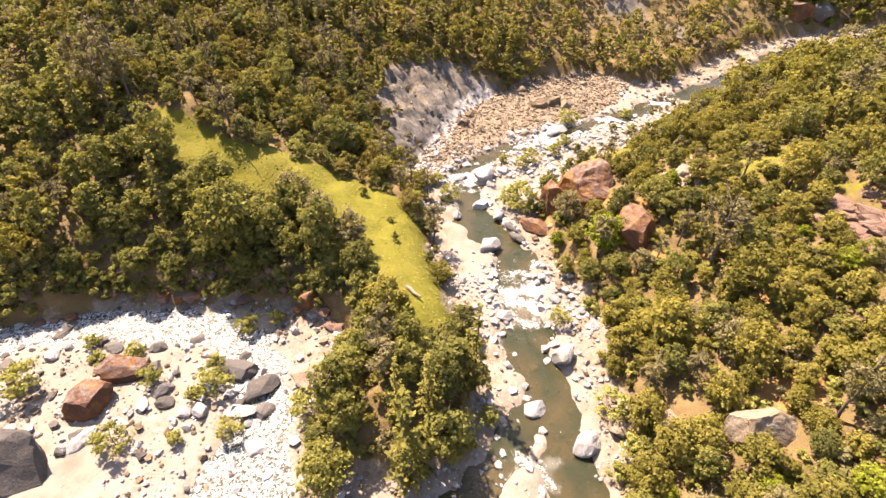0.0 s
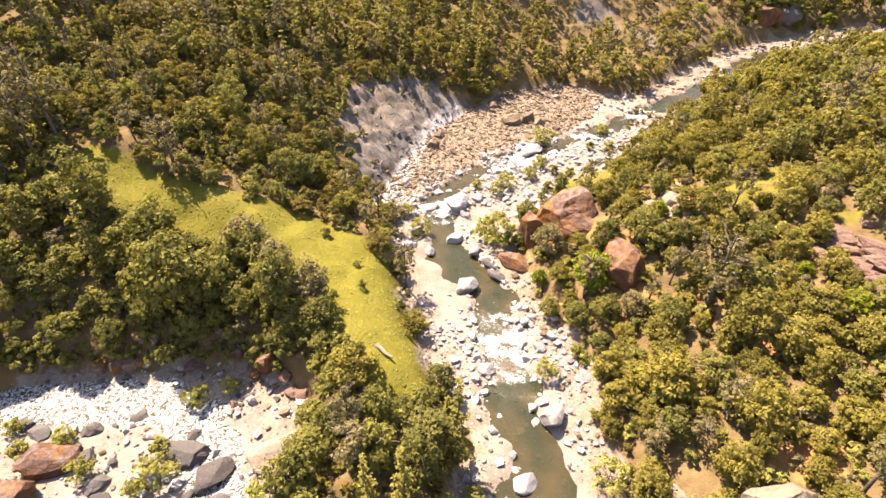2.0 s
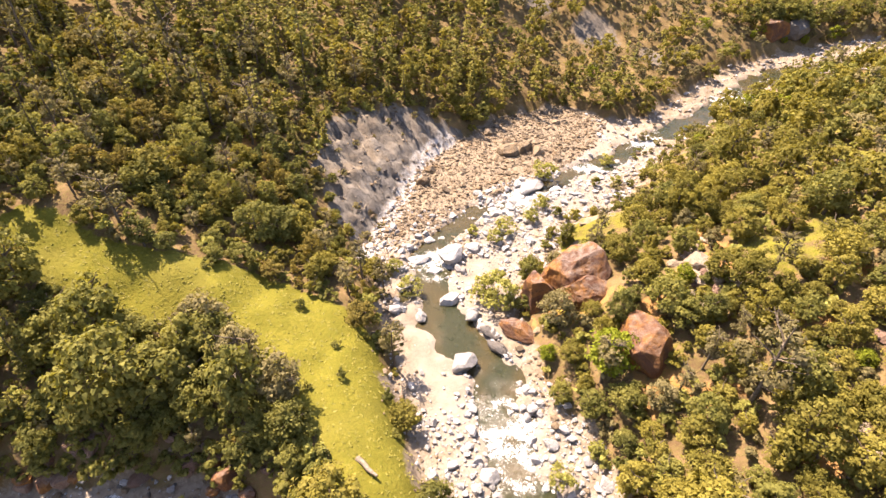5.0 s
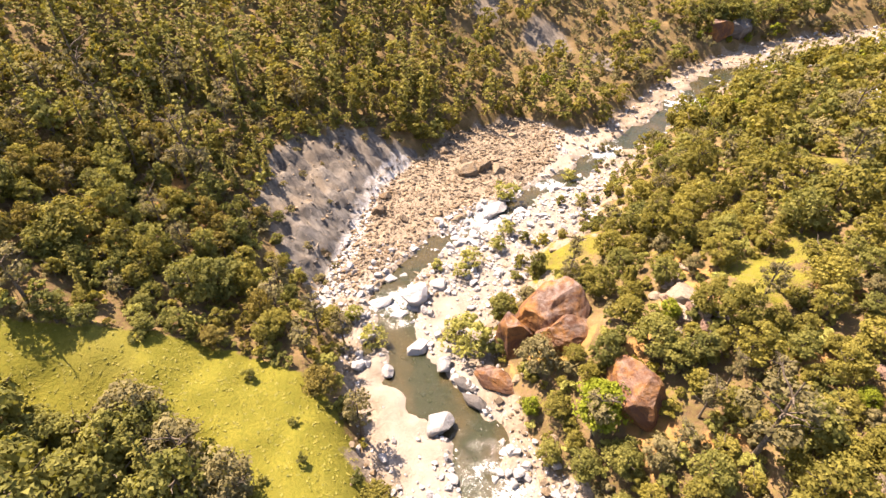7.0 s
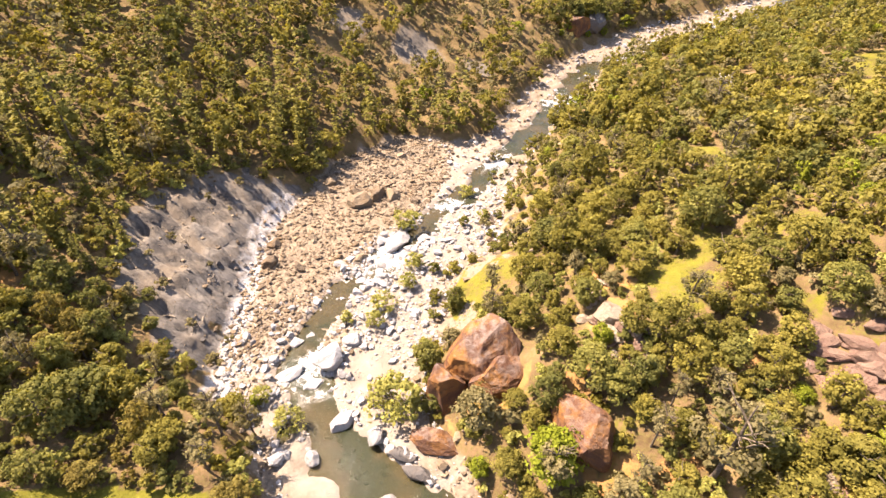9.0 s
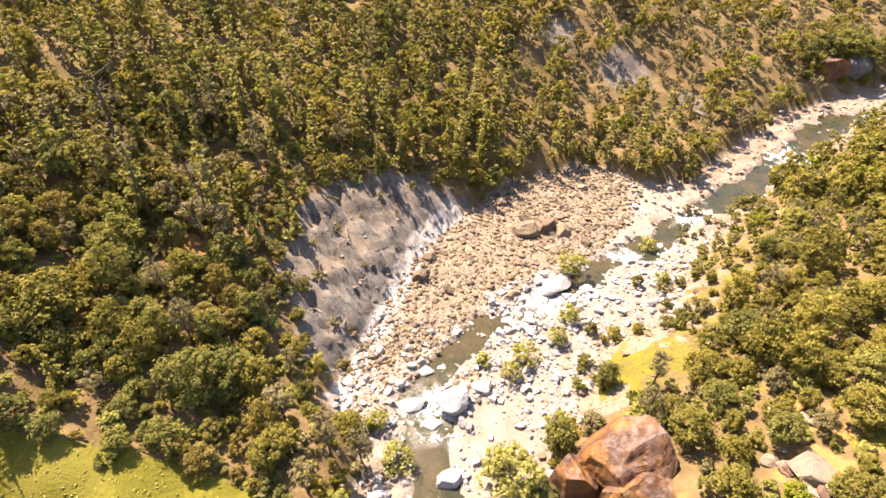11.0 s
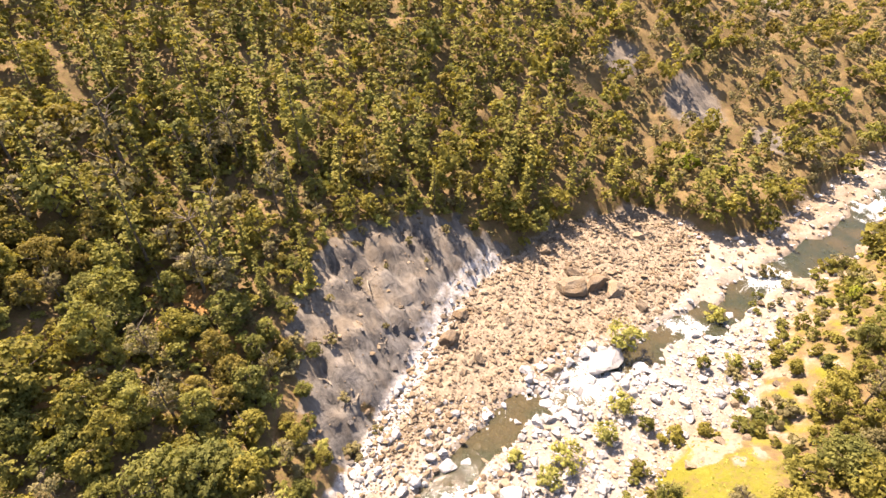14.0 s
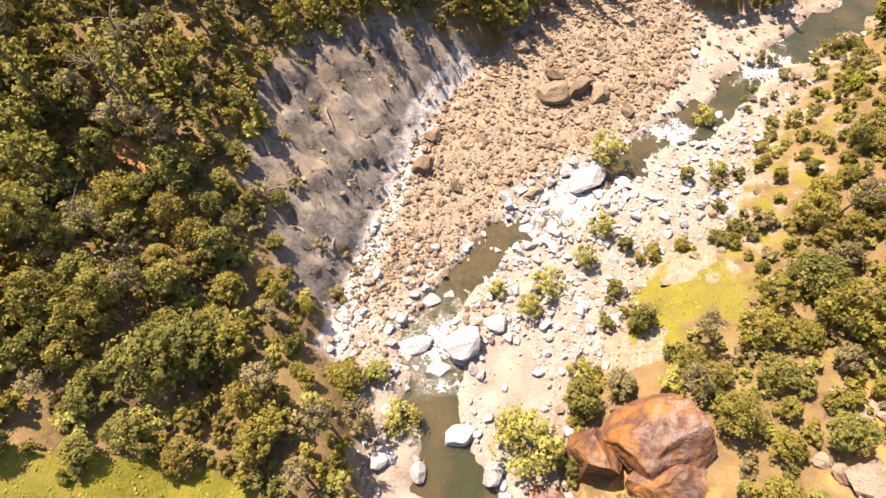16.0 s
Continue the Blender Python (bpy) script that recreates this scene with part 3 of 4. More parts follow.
for name, tiny in (("oak", [round_crown(s, w, h * 1.0, h * 0.04, 26, 15, 0.56) for s, w, h in ((11, 6.8, 6.8), (12, 5.6, 7.8), (13, 7.6, 7.0), (14, 5.2, 6.2), (15, 6.4, 8.4))]),
                   ("fir", [cone_crown(s, w, h, 1.5, 12, 7, 0.52) for s, w, h in ((51, 4.0, 13.0), (52, 3.2, 10.5), (53, 4.4, 15.0))]),
                   ("pine", [round_crown(s, w, h, b, 14, 16, 0.6, 0.9) for s, w, h, b in ((61, 6.4, 8.0, 3.0), (62, 5.2, 9.0, 3.0))])):
    KINDS[name]["tiny"] = tiny
for kind in KINDS.values():
    kind["stem_meshes"] = [mesh_from("trunk", v, f, [BARK], True) for v, f in kind["stems"]]
    kind["crown_meshes"] = {}


def crown_mesh(kind, i, leaf):
    made = KINDS[kind]["crown_meshes"]
    if (i, leaf.name) not in made:
        made[i, leaf.name] = mesh_from("crown", *KINDS[kind]["crowns"][i], [leaf])
    return made[i, leaf.name]


MASTERS = {}


def plant(name, kind, i, leaf, x, y, scale, label, category, group="", tall=1.0):
    """One plant: an Empty at its foot with a trunk and a crown; repeats are copies."""
    key = (name, kind, i, leaf.name, label)
    z = float(ground_z(x, y))
    m = pose(x, y, z - 0.05, 0, 0, rng.uniform(0, 360))
    if key in MASTERS:
        ob = copy_thing(MASTERS[key], m)
    else:
        ob = tagged(new(name), label, category, group)
        for part_name, me in (("trunk", KINDS[kind]["stem_meshes"][i]), ("crown", crown_mesh(kind, i, leaf))):
            new(part_name, me).parent = ob
        ob.matrix_basis = m
        MASTERS[key] = ob
    ob.scale = (scale, scale, scale * tall)
    return ob


def scatter(n, box, spacing, keep, seed):
    """Up to n random places in a box, kept apart by spacing(x, y), with chance keep(x, y)."""
    r = np.random.RandomState(seed)
    x, y = r.uniform(box[0], box[1], n), r.uniform(box[2], box[3], n)
    ok = r.uniform(0, 1, n) < keep(x, y)
    x, y = x[ok], y[ok]
    gap = np.broadcast_to(spacing(x, y), x.shape)
    cell, out = {}, []
    for px, py, g in zip(x, y, gap):
        c = (int(px // 6), int(py // 6))
        near = [q for i in (-1, 0, 1) for j in (-1, 0, 1) for q in cell.get((c[0] + i, c[1] + j), ())]
        if all((px - qx) ** 2 + (py - qy) ** 2 > g * g for qx, qy in near):
            cell.setdefault(c, []).append((px, py))
            out.append((px, py))
    return np.array(out)


ROCKY = [(124, 134, 8), (132, 198, 9), (63, 192, 7.5), (46, 202, 5.5), (79, 182, 4.5), (100, 245, 7), (26.5, 83, 7), (31, 67, 4.0), (35, 31.5, 4), (17, 78, 4), (42.5, 79, 3.6), (45, 51, 3.2), (60, 62, 4.5), (59, 56, 4.5), (58, 52, 3), (-16, 44, 4), (28, 93, 4), (29, 36, 3)]


def woody(x, y):
    """How likely a tree stands at a place."""
    z, u = land(x, y)
    k = smooth(u - 1.2 * wobble(x, y, 8, 51), -0.6, 1.2) * (1 - smooth(grassy(x, y), 0.15, 0.45)) * np.where(np.where(within(x, y, SHALE), 1, -1) * to_line(x, y, SHALE + SHALE[:1]) + 1.8 * wobble(x, y, 6, 55) > 0.3, 0, 1)
    k = k * np.where((x > -66) & (x < -12) & (y < 75) & (y > 50), smooth(u, 1.4, 3.4), 1)
    k = k * smooth(to_line(x, y, [(-7, 97), (-6, 104), (-3, 111), (1, 121), (5, 130), (16, 145)]), 2.5, 3.5)
    k = k * (1 - 0.65 * strip(x, y))
    for cx, cy, r in ROCKY:
        k = k * smooth(np.hypot(x - cx, y - cy), r * 0.9, r * 1.05)
    return k


def tree_gap(x, y):
    return np.where(x > 18, 3.15 - 0.35 * smooth(62 - y, 0, 20), 3.6 - 0.6 * smooth(y, 84, 92) * smooth(132 - y, 0, 12)) + 0.9 * wobble(x, y, 15, 78) + 0.6 * wobble(x, y, 5, 79)


near_wood = scatter(16000, (-75, 84, 22, 150), lambda x, y: np.maximum(2.2, tree_gap(x, y)), woody, 5)
far_wood = scatter(60000, (-140, 260, 60, 320), lambda x, y: 3.3 + 0.006 * np.maximum(y - 120, 0), lambda x, y: woody(x, y) * (x > -108) * np.where(x < 60, y < 258, 1) * (1 - ((x > -75) & (x < 84) & (y > 22) & (y < 150))), 6)
shrubs = scatter(26000, (-75, 90, 22, 150), lambda x, y: np.where(x < 5, 1.7, 1.95), lambda x, y: woody(x, y) * 0.8, 8)


def choose(x, y, r):
    """Which kind of tree grows at a place: kind, leaf, name, label, category, size."""
    east = x > 15 + max(0, (y - 95) * 0.8)
    p = min(0.999, max(0, r.uniform() + 0.16 * float(wobble(x, y, 34, 77))))
    if x > 35 and y > 165 and not (x > 105 and y < 192):
        if p < 0.45:
            return "oak", LEAF_GREY, "grey_oak", "grey-leaved oak with a thin crown", "tree", r.uniform(0.35, 0.6)
        if p < 0.6:
            return "pine", LEAF_GREY, "grey_pine", "tall sparse grey-green pine on the slope", "tree", r.uniform(0.5, 0.8)
    if east:
        if p < 0.06:
            return "pine", LEAF_GREY, "grey_pine", "tall sparse grey-green pine on the slope", "tree", r.uniform(0.6, 0.8)
        if p > 0.95:
            return "oak", LEAF_FRESH, "alder", "fresh yellow-green alder among the oaks", "tree", r.uniform(0.4, 0.65)
        if p > 0.86:
            return "oak", LEAF_GREY, "grey_oak", "grey-leaved oak with a thin crown", "tree", r.uniform(0.5, 0.85)
        if p < 0.34:
            return "oak", LEAF_DARK, "live_oak", "dark green live oak with a dense round crown", "tree", r.uniform(0.6, 0.95)
        return "oak", LEAF_OAK, "live_oak", "olive green live oak with a broad round crown", "tree", r.uniform(0.5, 1.0)
    big = 1.22 if -62 < x < -9 and 58 < y < 76 else 1.15 if x > -16 and y < 50 else 1.0
    if p < (0.08 if y < 120 else 0.30 if y < 140 else 0.48):
        return "fir", LEAF_PINE, "fir_tree", "slender dark green conifer in the hillside wood", "tree", r.uniform(0.6, 0.95)
    if p < 0.22 if y < 120 else p < 0.54:
        return "pine", LEAF_GREY, "grey_pine", "tall sparse grey-green pine on the slope", "tree", r.uniform(0.6, 0.9)
    if p < 0.64 or big > 1:
        return "oak", LEAF_DARK, "live_oak", "dark green live oak with a dense round crown", "tree", r.uniform(0.6, 0.95) * big
    if p > 0.92:
        return "oak", LEAF_BRONZE, "bronze_oak", "oak with bronze spring leaves on the hillside", "tree", r.uniform(0.55, 0.85)
    return "oak", LEAF_OAK, "live_oak", "olive green live oak with a broad round crown", "tree", r.uniform(0.5, 0.95)


class Thicket:
    """Collects plants that are too many to count into one mesh of leaves and stems."""

    def __init__(self):
        self.v, self.f, self.i, self.t, self.k = [], [], [], [], 0
        self.mats = [BARK]

    def add(self, shape, mat, x, y, scale, tall, turn, tint):
        z = float(ground_z(x, y)) - 0.05
        c, s = math.cos(turn) * scale, math.sin(turn) * scale
        v, f = shape
        w = np.stack([v[:, 0] * c - v[:, 1] * s + x, v[:, 0] * s + v[:, 1] * c + y, v[:, 2] * scale * tall + z], 1)
        if mat not in self.mats:
            self.mats.append(mat)
        self.v.append(w.astype(np.float32)), self.f.append(f + self.k)
        self.i.append(np.full(len(f), self.mats.index(mat))), self.t.append(np.full(len(f), tint))
        self.k += len(v)

    def done(self, name, label, category):
        me = mesh_from(name, np.concatenate(self.v), np.concatenate(self.f), self.mats, False, np.concatenate(self.i), np.concatenate(self.t))
        return tagged(new(name, me), label, category, kind="stuff")


# trees along the river, one by one
behind = Thicket()
counted = {}
tree_rng = np.random.RandomState(17)
for x, y in near_wood:
    kind, leaf, name, label, category, size = choose(x, y, tree_rng)
    i, tall = tree_rng.randint(len(KINDS[kind]["crowns"])), tree_rng.uniform(0.8, 1.25)
    size *= 1.0 if x > 15 + max(0, (y - 95) * 0.8) else 1.18
    size *= min(1.35, max(0.62, float(tree_gap(x, y)) / 3.7))
    if x < 0 and y < 100 and to_line(x, y, MEADOW_FAR) < 7:
        size, tall = size * 0.72, min(tall, 0.9)
    if 94 < y < 156 and x < 30 and to_line(x, y, SHALE + SHALE[:1]) < 5.5:
        size *= 0.62
    if -50 < x < -14 and 62 < y < 81 and to_line(x, y, MEADOW_FAR) > 7:
        size *= 1.14
    if -70 < x < -10 and 48 < y < 69 and to_line(x, y, WEST_SHORE) < 7:
        size, tall = size * 0.6, min(tall, 0.9)
    if x < 0 and 84 < y < 130:
        size *= 1.14
    if strip(x, y) > 0.4:
        size *= 0.55
    elif x > 18 and y < 112:
        size *= 1.12 + 0.22 * float(smooth(62 - y, 0, 20))
    close = -58 < x < 66 and 26 < y < 122
    if close and counted.get(name, 0) < 290:
        counted[name] = counted.get(name, 0) + 1
        plant(name, kind, i, leaf, x, y, size, label, category, "trees of the river slopes", tall)
    else:
        k = KINDS[kind]
        fine = "crowns" if x > 15 and x < 60 and y < 80 else "light"
        turn, tint = tree_rng.uniform(0, 6.28), tree_rng.uniform()
        behind.add(k[fine][i], leaf, x, y, size, tall, turn, tint), behind.add(k["stems"][i], BARK, x, y, size, tall, turn, tint)
behind.done("near_woods", "close wood of oaks and conifers on the slopes", "woods")
far = Thicket()
for x, y in far_wood:
    kind, leaf, name, label, category, size = choose(x, y, tree_rng)
    i, turn, tint = tree_rng.randint(len(KINDS[kind]["light"])), tree_rng.uniform(0, 6.28), tree_rng.uniform()
    far.add(KINDS[kind]["light" if (y < 158 and x < 60) or (x < 128 and y < 140) else "tiny"][i], leaf, x, y, size * 1.25, tree_rng.uniform(0.85, 1.2), turn, tint)
far.done("far_woods", "far wooded hillsides of oak and conifer", "woods")
under = Thicket()
shrub_count = 0
for x, y in shrubs:
    leaf = (LEAF_OAK, LEAF_DARK, LEAF_OAK, LEAF_GREY, LEAF_WILLOW, LEAF_BRONZE)[tree_rng.randint(6 if x < 15 else 5)]
    i, size, tall = tree_rng.randint(3), tree_rng.uniform(0.5, 1.05), tree_rng.uniform(0.8, 1.15)
    if -40 < x < 60 and 30 < y < 112 and shrub_count < 130:
        shrub_count += 1
        plant("shrub", "shrub", i, leaf, x, y, size, "low rounded chaparral bush between the trees", "shrub", "undergrowth", tall)
    else:
        under.add(KINDS["shrub"]["light"][i], leaf, x, y, size, tall, tree_rng.uniform(0, 6.28), tree_rng.uniform())
under.done("undergrowth", "low chaparral scrub under the trees", "scrub")

# ---- rocks ----


def rock_shape(seed, level, squash=0.75, cuts=9, rough=0.10, boxy=1.0, low=0.5):
    """An angular boulder: a ball or block cut by random planes, with uneven broken faces. Radius about 1."""
    bm = bmesh.new()
    bmesh.ops.create_icosphere(bm, subdivisions=level, radius=1.0)
    v = np.array([p.co[:] for p in bm.verts])
    f = np.array([[q.index for q in p.verts] for p in bm.faces])
    bm.free()
    r = np.random.RandomState(seed)
    v = np.sign(v) * np.abs(v) ** boxy
    for nrm in ball_points(cuts, r):
        d = r.uniform(low, 0.9)
        v = v - np.maximum(v @ nrm - d, 0)[:, None] * nrm
    out = np.zeros(len(v))
    for k in range(9):
        w = np.sin(v @ (r.normal(0, 1, 3) * (2.2 * 1.35 ** k)) + r.uniform(0, 6) + np.sin(v @ (r.normal(0, 1, 3) * 3)))
        out += (np.abs(w) if k % 2 else w) / (1 + 0.8 * k)
    v = v * (1 + rough * 0.5 * (out - out.mean())[:, None])
    return v * np.array([1, r.uniform(0.75, 1), squash * r.uniform(0.85, 1.1)]), f


STONES = [rock_shape(100 + i, 1, 0.7, 12, 0.16, 0.85, 0.38) for i in range(10)]
CLEAR_STONES = [rock_shape(100 + i, 2, 0.72, 14, 0.10, 0.82, 0.45) for i in range(10)]
BOULDERS = [rock_shape(120 + i, 3, 0.8, 15, 0.09, 0.88, 0.62) for i in range(8)] + [rock_shape(140 + i, 5, 0.85, 18, 0.10, 0.75, 0.66) for i in range(5)]
BOULDER_MESHES = {}


def boulder(name, x, y, sx, sy, sz, turn, mat, label, i=0, lean=0.0, sink=0.25, lift=0.0):
    """One large rock, part sunk in the ground. Half-sizes in metres."""
    key = (i, mat.name)
    if key not in BOULDER_MESHES:
        BOULDER_MESHES[key] = mesh_from("boulder", *BOULDERS[i], [mat], False)
    ob = tagged(new(name, BOULDER_MESHES[key]), label, "rock", "boulders of the river")
    z = float(ground_z(x, y))
    ob.matrix_basis = pose(x, y, z + sz * (0.72 - 2 * sink) + lift, lean, lean * 0.4, turn) @ Matrix.Diagonal((sx, sy, sz, 1))
    return ob


W, T, G, B = "pale sunlit granite boulder in the river", "tan boulder at the foot of the landslide", "dark grey boulder among the stream stones", "buff weathered rock outcrop between the oaks"
for n, (x, y, a, b, c, turn, mat, label) in enumerate([
        (12.2, 40.0, 1.5, 1.3, 1.3, 20, ROCK_WHITE, W), (17.0, 48.0, 1.7, 1.4, 1.5, 60, ROCK_WHITE, W), (8.2, 73.2, 1.7, 1.5, 1.7, 10, ROCK_WHITE, W),
        (17.8, 34.5, 2.0, 1.6, 1.5, 40, ROCK_WHITE, W), (7.4, 86.6, 1.9, 1.2, 1.2, 15, ROCK_WHITE, W), (8.6, 96.6, 2.2, 1.9, 1.9, 30, ROCK_WHITE, W),
        (10.7, 82.4, 1.4, 1.1, 1.1, 50, ROCK_WHITE, W)]):
    boulder("boulder", x, y, a * 1.25, b * 1.25, c * 1.2, turn, mat, label, n % 8, 0, 0.1)
for n, (x, y, a, b, c, turn) in enumerate([(2.6, 83, 0.9, 1.3, 0.9, 10), (5.4, 94.3, 1.7, 1.2, 0.9, 0), (3.0, 97.2, 2.0, 1.2, 0.9, 10), (5.2, 103, 1.1, 1.0, 0.7, 0),
                                           (12.8, 99, 1.6, 1.3, 1.0, 0), (9.7, 56.6, 1.2, 1.2, 0.9, 0), (-1.6, 84.5, 1.0, 0.9, 0.9, 30), (28.0, 120, 2.7, 2.0, 1.5, 20)]):
    boulder("boulder", x, y, a * 1.2, b * 1.2, c * 1.2, turn, ROCK_WHITE, W, (n + 3) % 8, 0, 0.12)
# the great rust-coloured rocks on the east bank
boulder("sandstone_block", 26.4, 84.6, 5.7, 5.2, 6.2, 15, ROCK_RUST, "huge rust-brown sandstone block with orange stains", 8, 5)
boulder("sandstone_block", 20.9, 83.4, 2.9, 4.0, 5.4, -8, ROCK_RUST, "tall sandstone block split off the huge one by a crack", 9, -4)
boulder("sandstone_block", 27.0, 80.2, 4.6, 3.0, 3.2, 22, ROCK_RUST, "orange-stained sandstone shoulder below the huge block", 10, -5)
boulder("sandstone_slab", 30.9, 68.0, 2.9, 6.0, 5.4, 12, ROCK_RUST, "upright orange sandstone slab with a grey weathered face", 11, 8)
boulder("sandstone_slab", 17.0, 78.2, 4.6, 1.9, 2.2, -42, ROCK_RUST, "long tilted red-brown sandstone slab at the water's edge", 12, 14)
# dark grey here stands in for the shade under the cliff's overhang
boulder("sandstone_cliff", 138, 204.0, 6.5, 4, 6.0, 30, ROCK_GREY, "rock of the far river cliff, overhang shade put into dark grey", 8, 0)
boulder("sandstone_cliff", 128.5, 201.5, 6, 4, 5.2, 10, ROCK_RUST, "rust-orange river cliff under dark trees", 9, 0)
boulder("grey_slab", 13.9, 75.6, 2.6, 1.1, 1.2, -48, ROCK_GREY, "flat grey slab leaning at the water's edge", 6, 14)
boulder("grey_slab", 13.0, 78.6, 2.0, 1.1, 1.0, -40, ROCK_GREY, "flat grey slab leaning at the water's edge", 1, 10)
boulder("rock_outcrop", 35.2, 31.8, 4.2, 2.9, 4.0, 10, ROCK_BUFF, B, 10, 8)
boulder("rock_outcrop", 27.4, 33.8, 1.9, 2.8, 3.0, 10, ROCK_BUFF, B, 12, 6)
boulder("rock_outcrop", 42.4, 78.6, 2.0, 3.4, 2.0, 20, ROCK_BUFF, B, 9, 8)
boulder("rock_outcrop", 22.5, 37.2, 2.3, 2.0, 1.5, 30, ROCK_BUFF, "buff boulder on the stony bank", 1)
boulder("rock_outcrop", 122, 134, 5.0, 4.0, 3.5, 30, ROCK_WHITE, "pale bare rock knob among far oaks", 1)
# boulders of the west stream
for n, (x, y, a, b, c, turn, mat, label) in enumerate([
        (-45.0, 46.2, 4.0, 3.0, 2.8, 10, ROCK_RUST, "red-brown boulder on the stony stream bed"), (-47.4, 40.6, 3.8, 3.4, 3.4, 30, ROCK_RUST, "red-brown boulder on the stony stream bed"),
        (-29.5, 46.0, 4.0, 2.4, 2.2, -10, ROCK_GREY, G), (-25.3, 43.2, 2.8, 2.2, 2.0, 30, ROCK_GREY, G), (-17.0, 44.8, 4.8, 3.0, 3.0, 25, ROCK_BUFF, "buff boulder at the foot of the wooded spit"),
        # the huge boulder takes the dark grey for its shaded face
        (-53.0, 32.0, 7.2, 6.0, 6.2, 0, ROCK_GREY, "huge boulder on the stream bed, its shade put into dark grey"), (-45.5, 35.0, 2.6, 1.5, 1.0, 60, ROCK_WHITE, W)]):
    boulder("boulder", x, y, a, b, c, turn, mat, label, (n * 3 + 1) % 8)
for n, (x, y, a, b, c, mat) in enumerate([(-27, 39.3, 2.3, 1.3, 0.9, ROCK_WHITE), (-37, 52, 1.6, 1.3, 1.0, ROCK_GREY), (-41, 45.5, 1.8, 1.4, 1.3, ROCK_GREY), (-40, 40, 1.4, 1.0, 0.8, ROCK_WHITE), (-34, 39, 1.2, 1.0, 0.8, ROCK_WHITE),
                                          (-42, 50, 1.6, 1.4, 1.2, ROCK_GREY), (-12.5, 45.5, 1.8, 1.5, 1.6, ROCK_RUST), (-21, 57.5, 1.6, 2.0, 2.6, ROCK_RUST), (-33, 51, 1.4, 1.1, 0.9, ROCK_WHITE), (-37, 33, 1.0, 0.8, 0.8, ROCK_GREY)]):
    boulder("boulder", x, y, a, b, c, n * 37, mat, W if mat is ROCK_WHITE else G if mat is ROCK_GREY else "red-brown boulder below the wooded spit", (n * 5 + 2) % 8)
r6 = np.random.RandomState(66)
for k in range(22):
    x, y, a = r6.uniform(-62, -20), r6.uniform(33, 57), r6.uniform(0.8, 1.7)
    dark = k % 3 > 0
    boulder("boulder", x, y, a * 1.2, a, a * 0.75, r6.uniform(0, 360), ROCK_GREY if dark else ROCK_WHITE, G if dark else W, k % 8, r6.uniform(-12, 12))
for k in range(34):
    x = r6.uniform(-66, -11)
    y = float(np.interp(x, [-68, -60, -53, -35, -24, -14, -11], [54.5, 56, 59, 59.5, 58, 53, 48])) + r6.uniform(-0.8, 3.5)
    a = r6.uniform(0.6, 1.5)
    boulder("bank_rock", x, y, a * 1.1, a, a * 0.9, r6.uniform(0, 360), ROCK_PINK if k % 3 else ROCK_RUST, "brown broken rock of the shaded stream bank", k % 8, r6.uniform(-15, 15))
# dark boulders on the landslide fan
for n, (x, y, a) in enumerate([(25.7, 136, 2.4), (30.3, 137, 2.0), (33.4, 136, 1.8), (27, 140, 1.4), (7.0, 129, 1.3), (5.4, 123.5, 1.6), (9.5, 120, 1.0), (14, 128, 1.0), (20, 118, 1.2), (23, 147, 1.4), (37, 132, 1.1), (42, 152, 1.0)]):
    boulder("boulder", x, y, a * 1.25, a, a * 1.1, n * 47, ROCK_TAN, "dark brown angular boulder on the landslide rubble" if n < 4 else T, 8 + n % 5)

# fractured cliff of blocks on the east slope: a bare face of stacked, broken rock
r5 = np.random.RandomState(55)
for k in range(70):
    x, y = 59.5 + r5.normal(0, 2.6), 58 + r5.normal(0, 4.2)
    a = r5.uniform(0.7, 2.3)
    boulder("fractured_block", x, y, a * 1.15, a * r5.uniform(0.6, 1), a * r5.uniform(0.35, 0.7), r5.normal(-35, 25), ROCK_PINK, "pink-brown fractured block of the slope outcrop", 8 + k % 5 if a > 1.6 else k % 8, r5.uniform(-14, 14))
# broken pale rock showing through the scrub above the rust-coloured rocks, and on the bare patch below
for k in range(44):
    cx, cy, sx, sy = ((42.2, 78.0, 1.3, 3.4), (45.3, 51.0, 3.2, 0.9), (44.0, 84.5, 1.6, 1.4))[0 if k < 22 else 1 if k < 34 else 2]
    x, y, a = cx + r5.normal(0, sx), cy + r5.normal(0, sy), r5.uniform(0.4, 1.25)
    boulder("rock_outcrop", x, y, a * 1.2, a, a * r5.uniform(0.5, 0.9), r5.uniform(0, 360), ROCK_BUFF if k % 4 else ROCK_PINK, B if k % 4 else "pink-brown broken rock between the oaks", k % 8, r5.uniform(-16, 16))

# loose stones of the bed
def stone_field(n, box, keep, sizes, mat, seed, gap, rare=3.2):
    pts = scatter(n, box, lambda x, y: gap + 0 * x, keep, seed)
    r = np.random.RandomState(seed + 1)
    s = sizes[0] * (sizes[1] / sizes[0]) ** (r.uniform(0, 1, len(pts)) ** rare)
    return [(x, y, q, r.uniform(0, 6.28), r.randint(10), mat) for (x, y), q in zip(pts, s)]


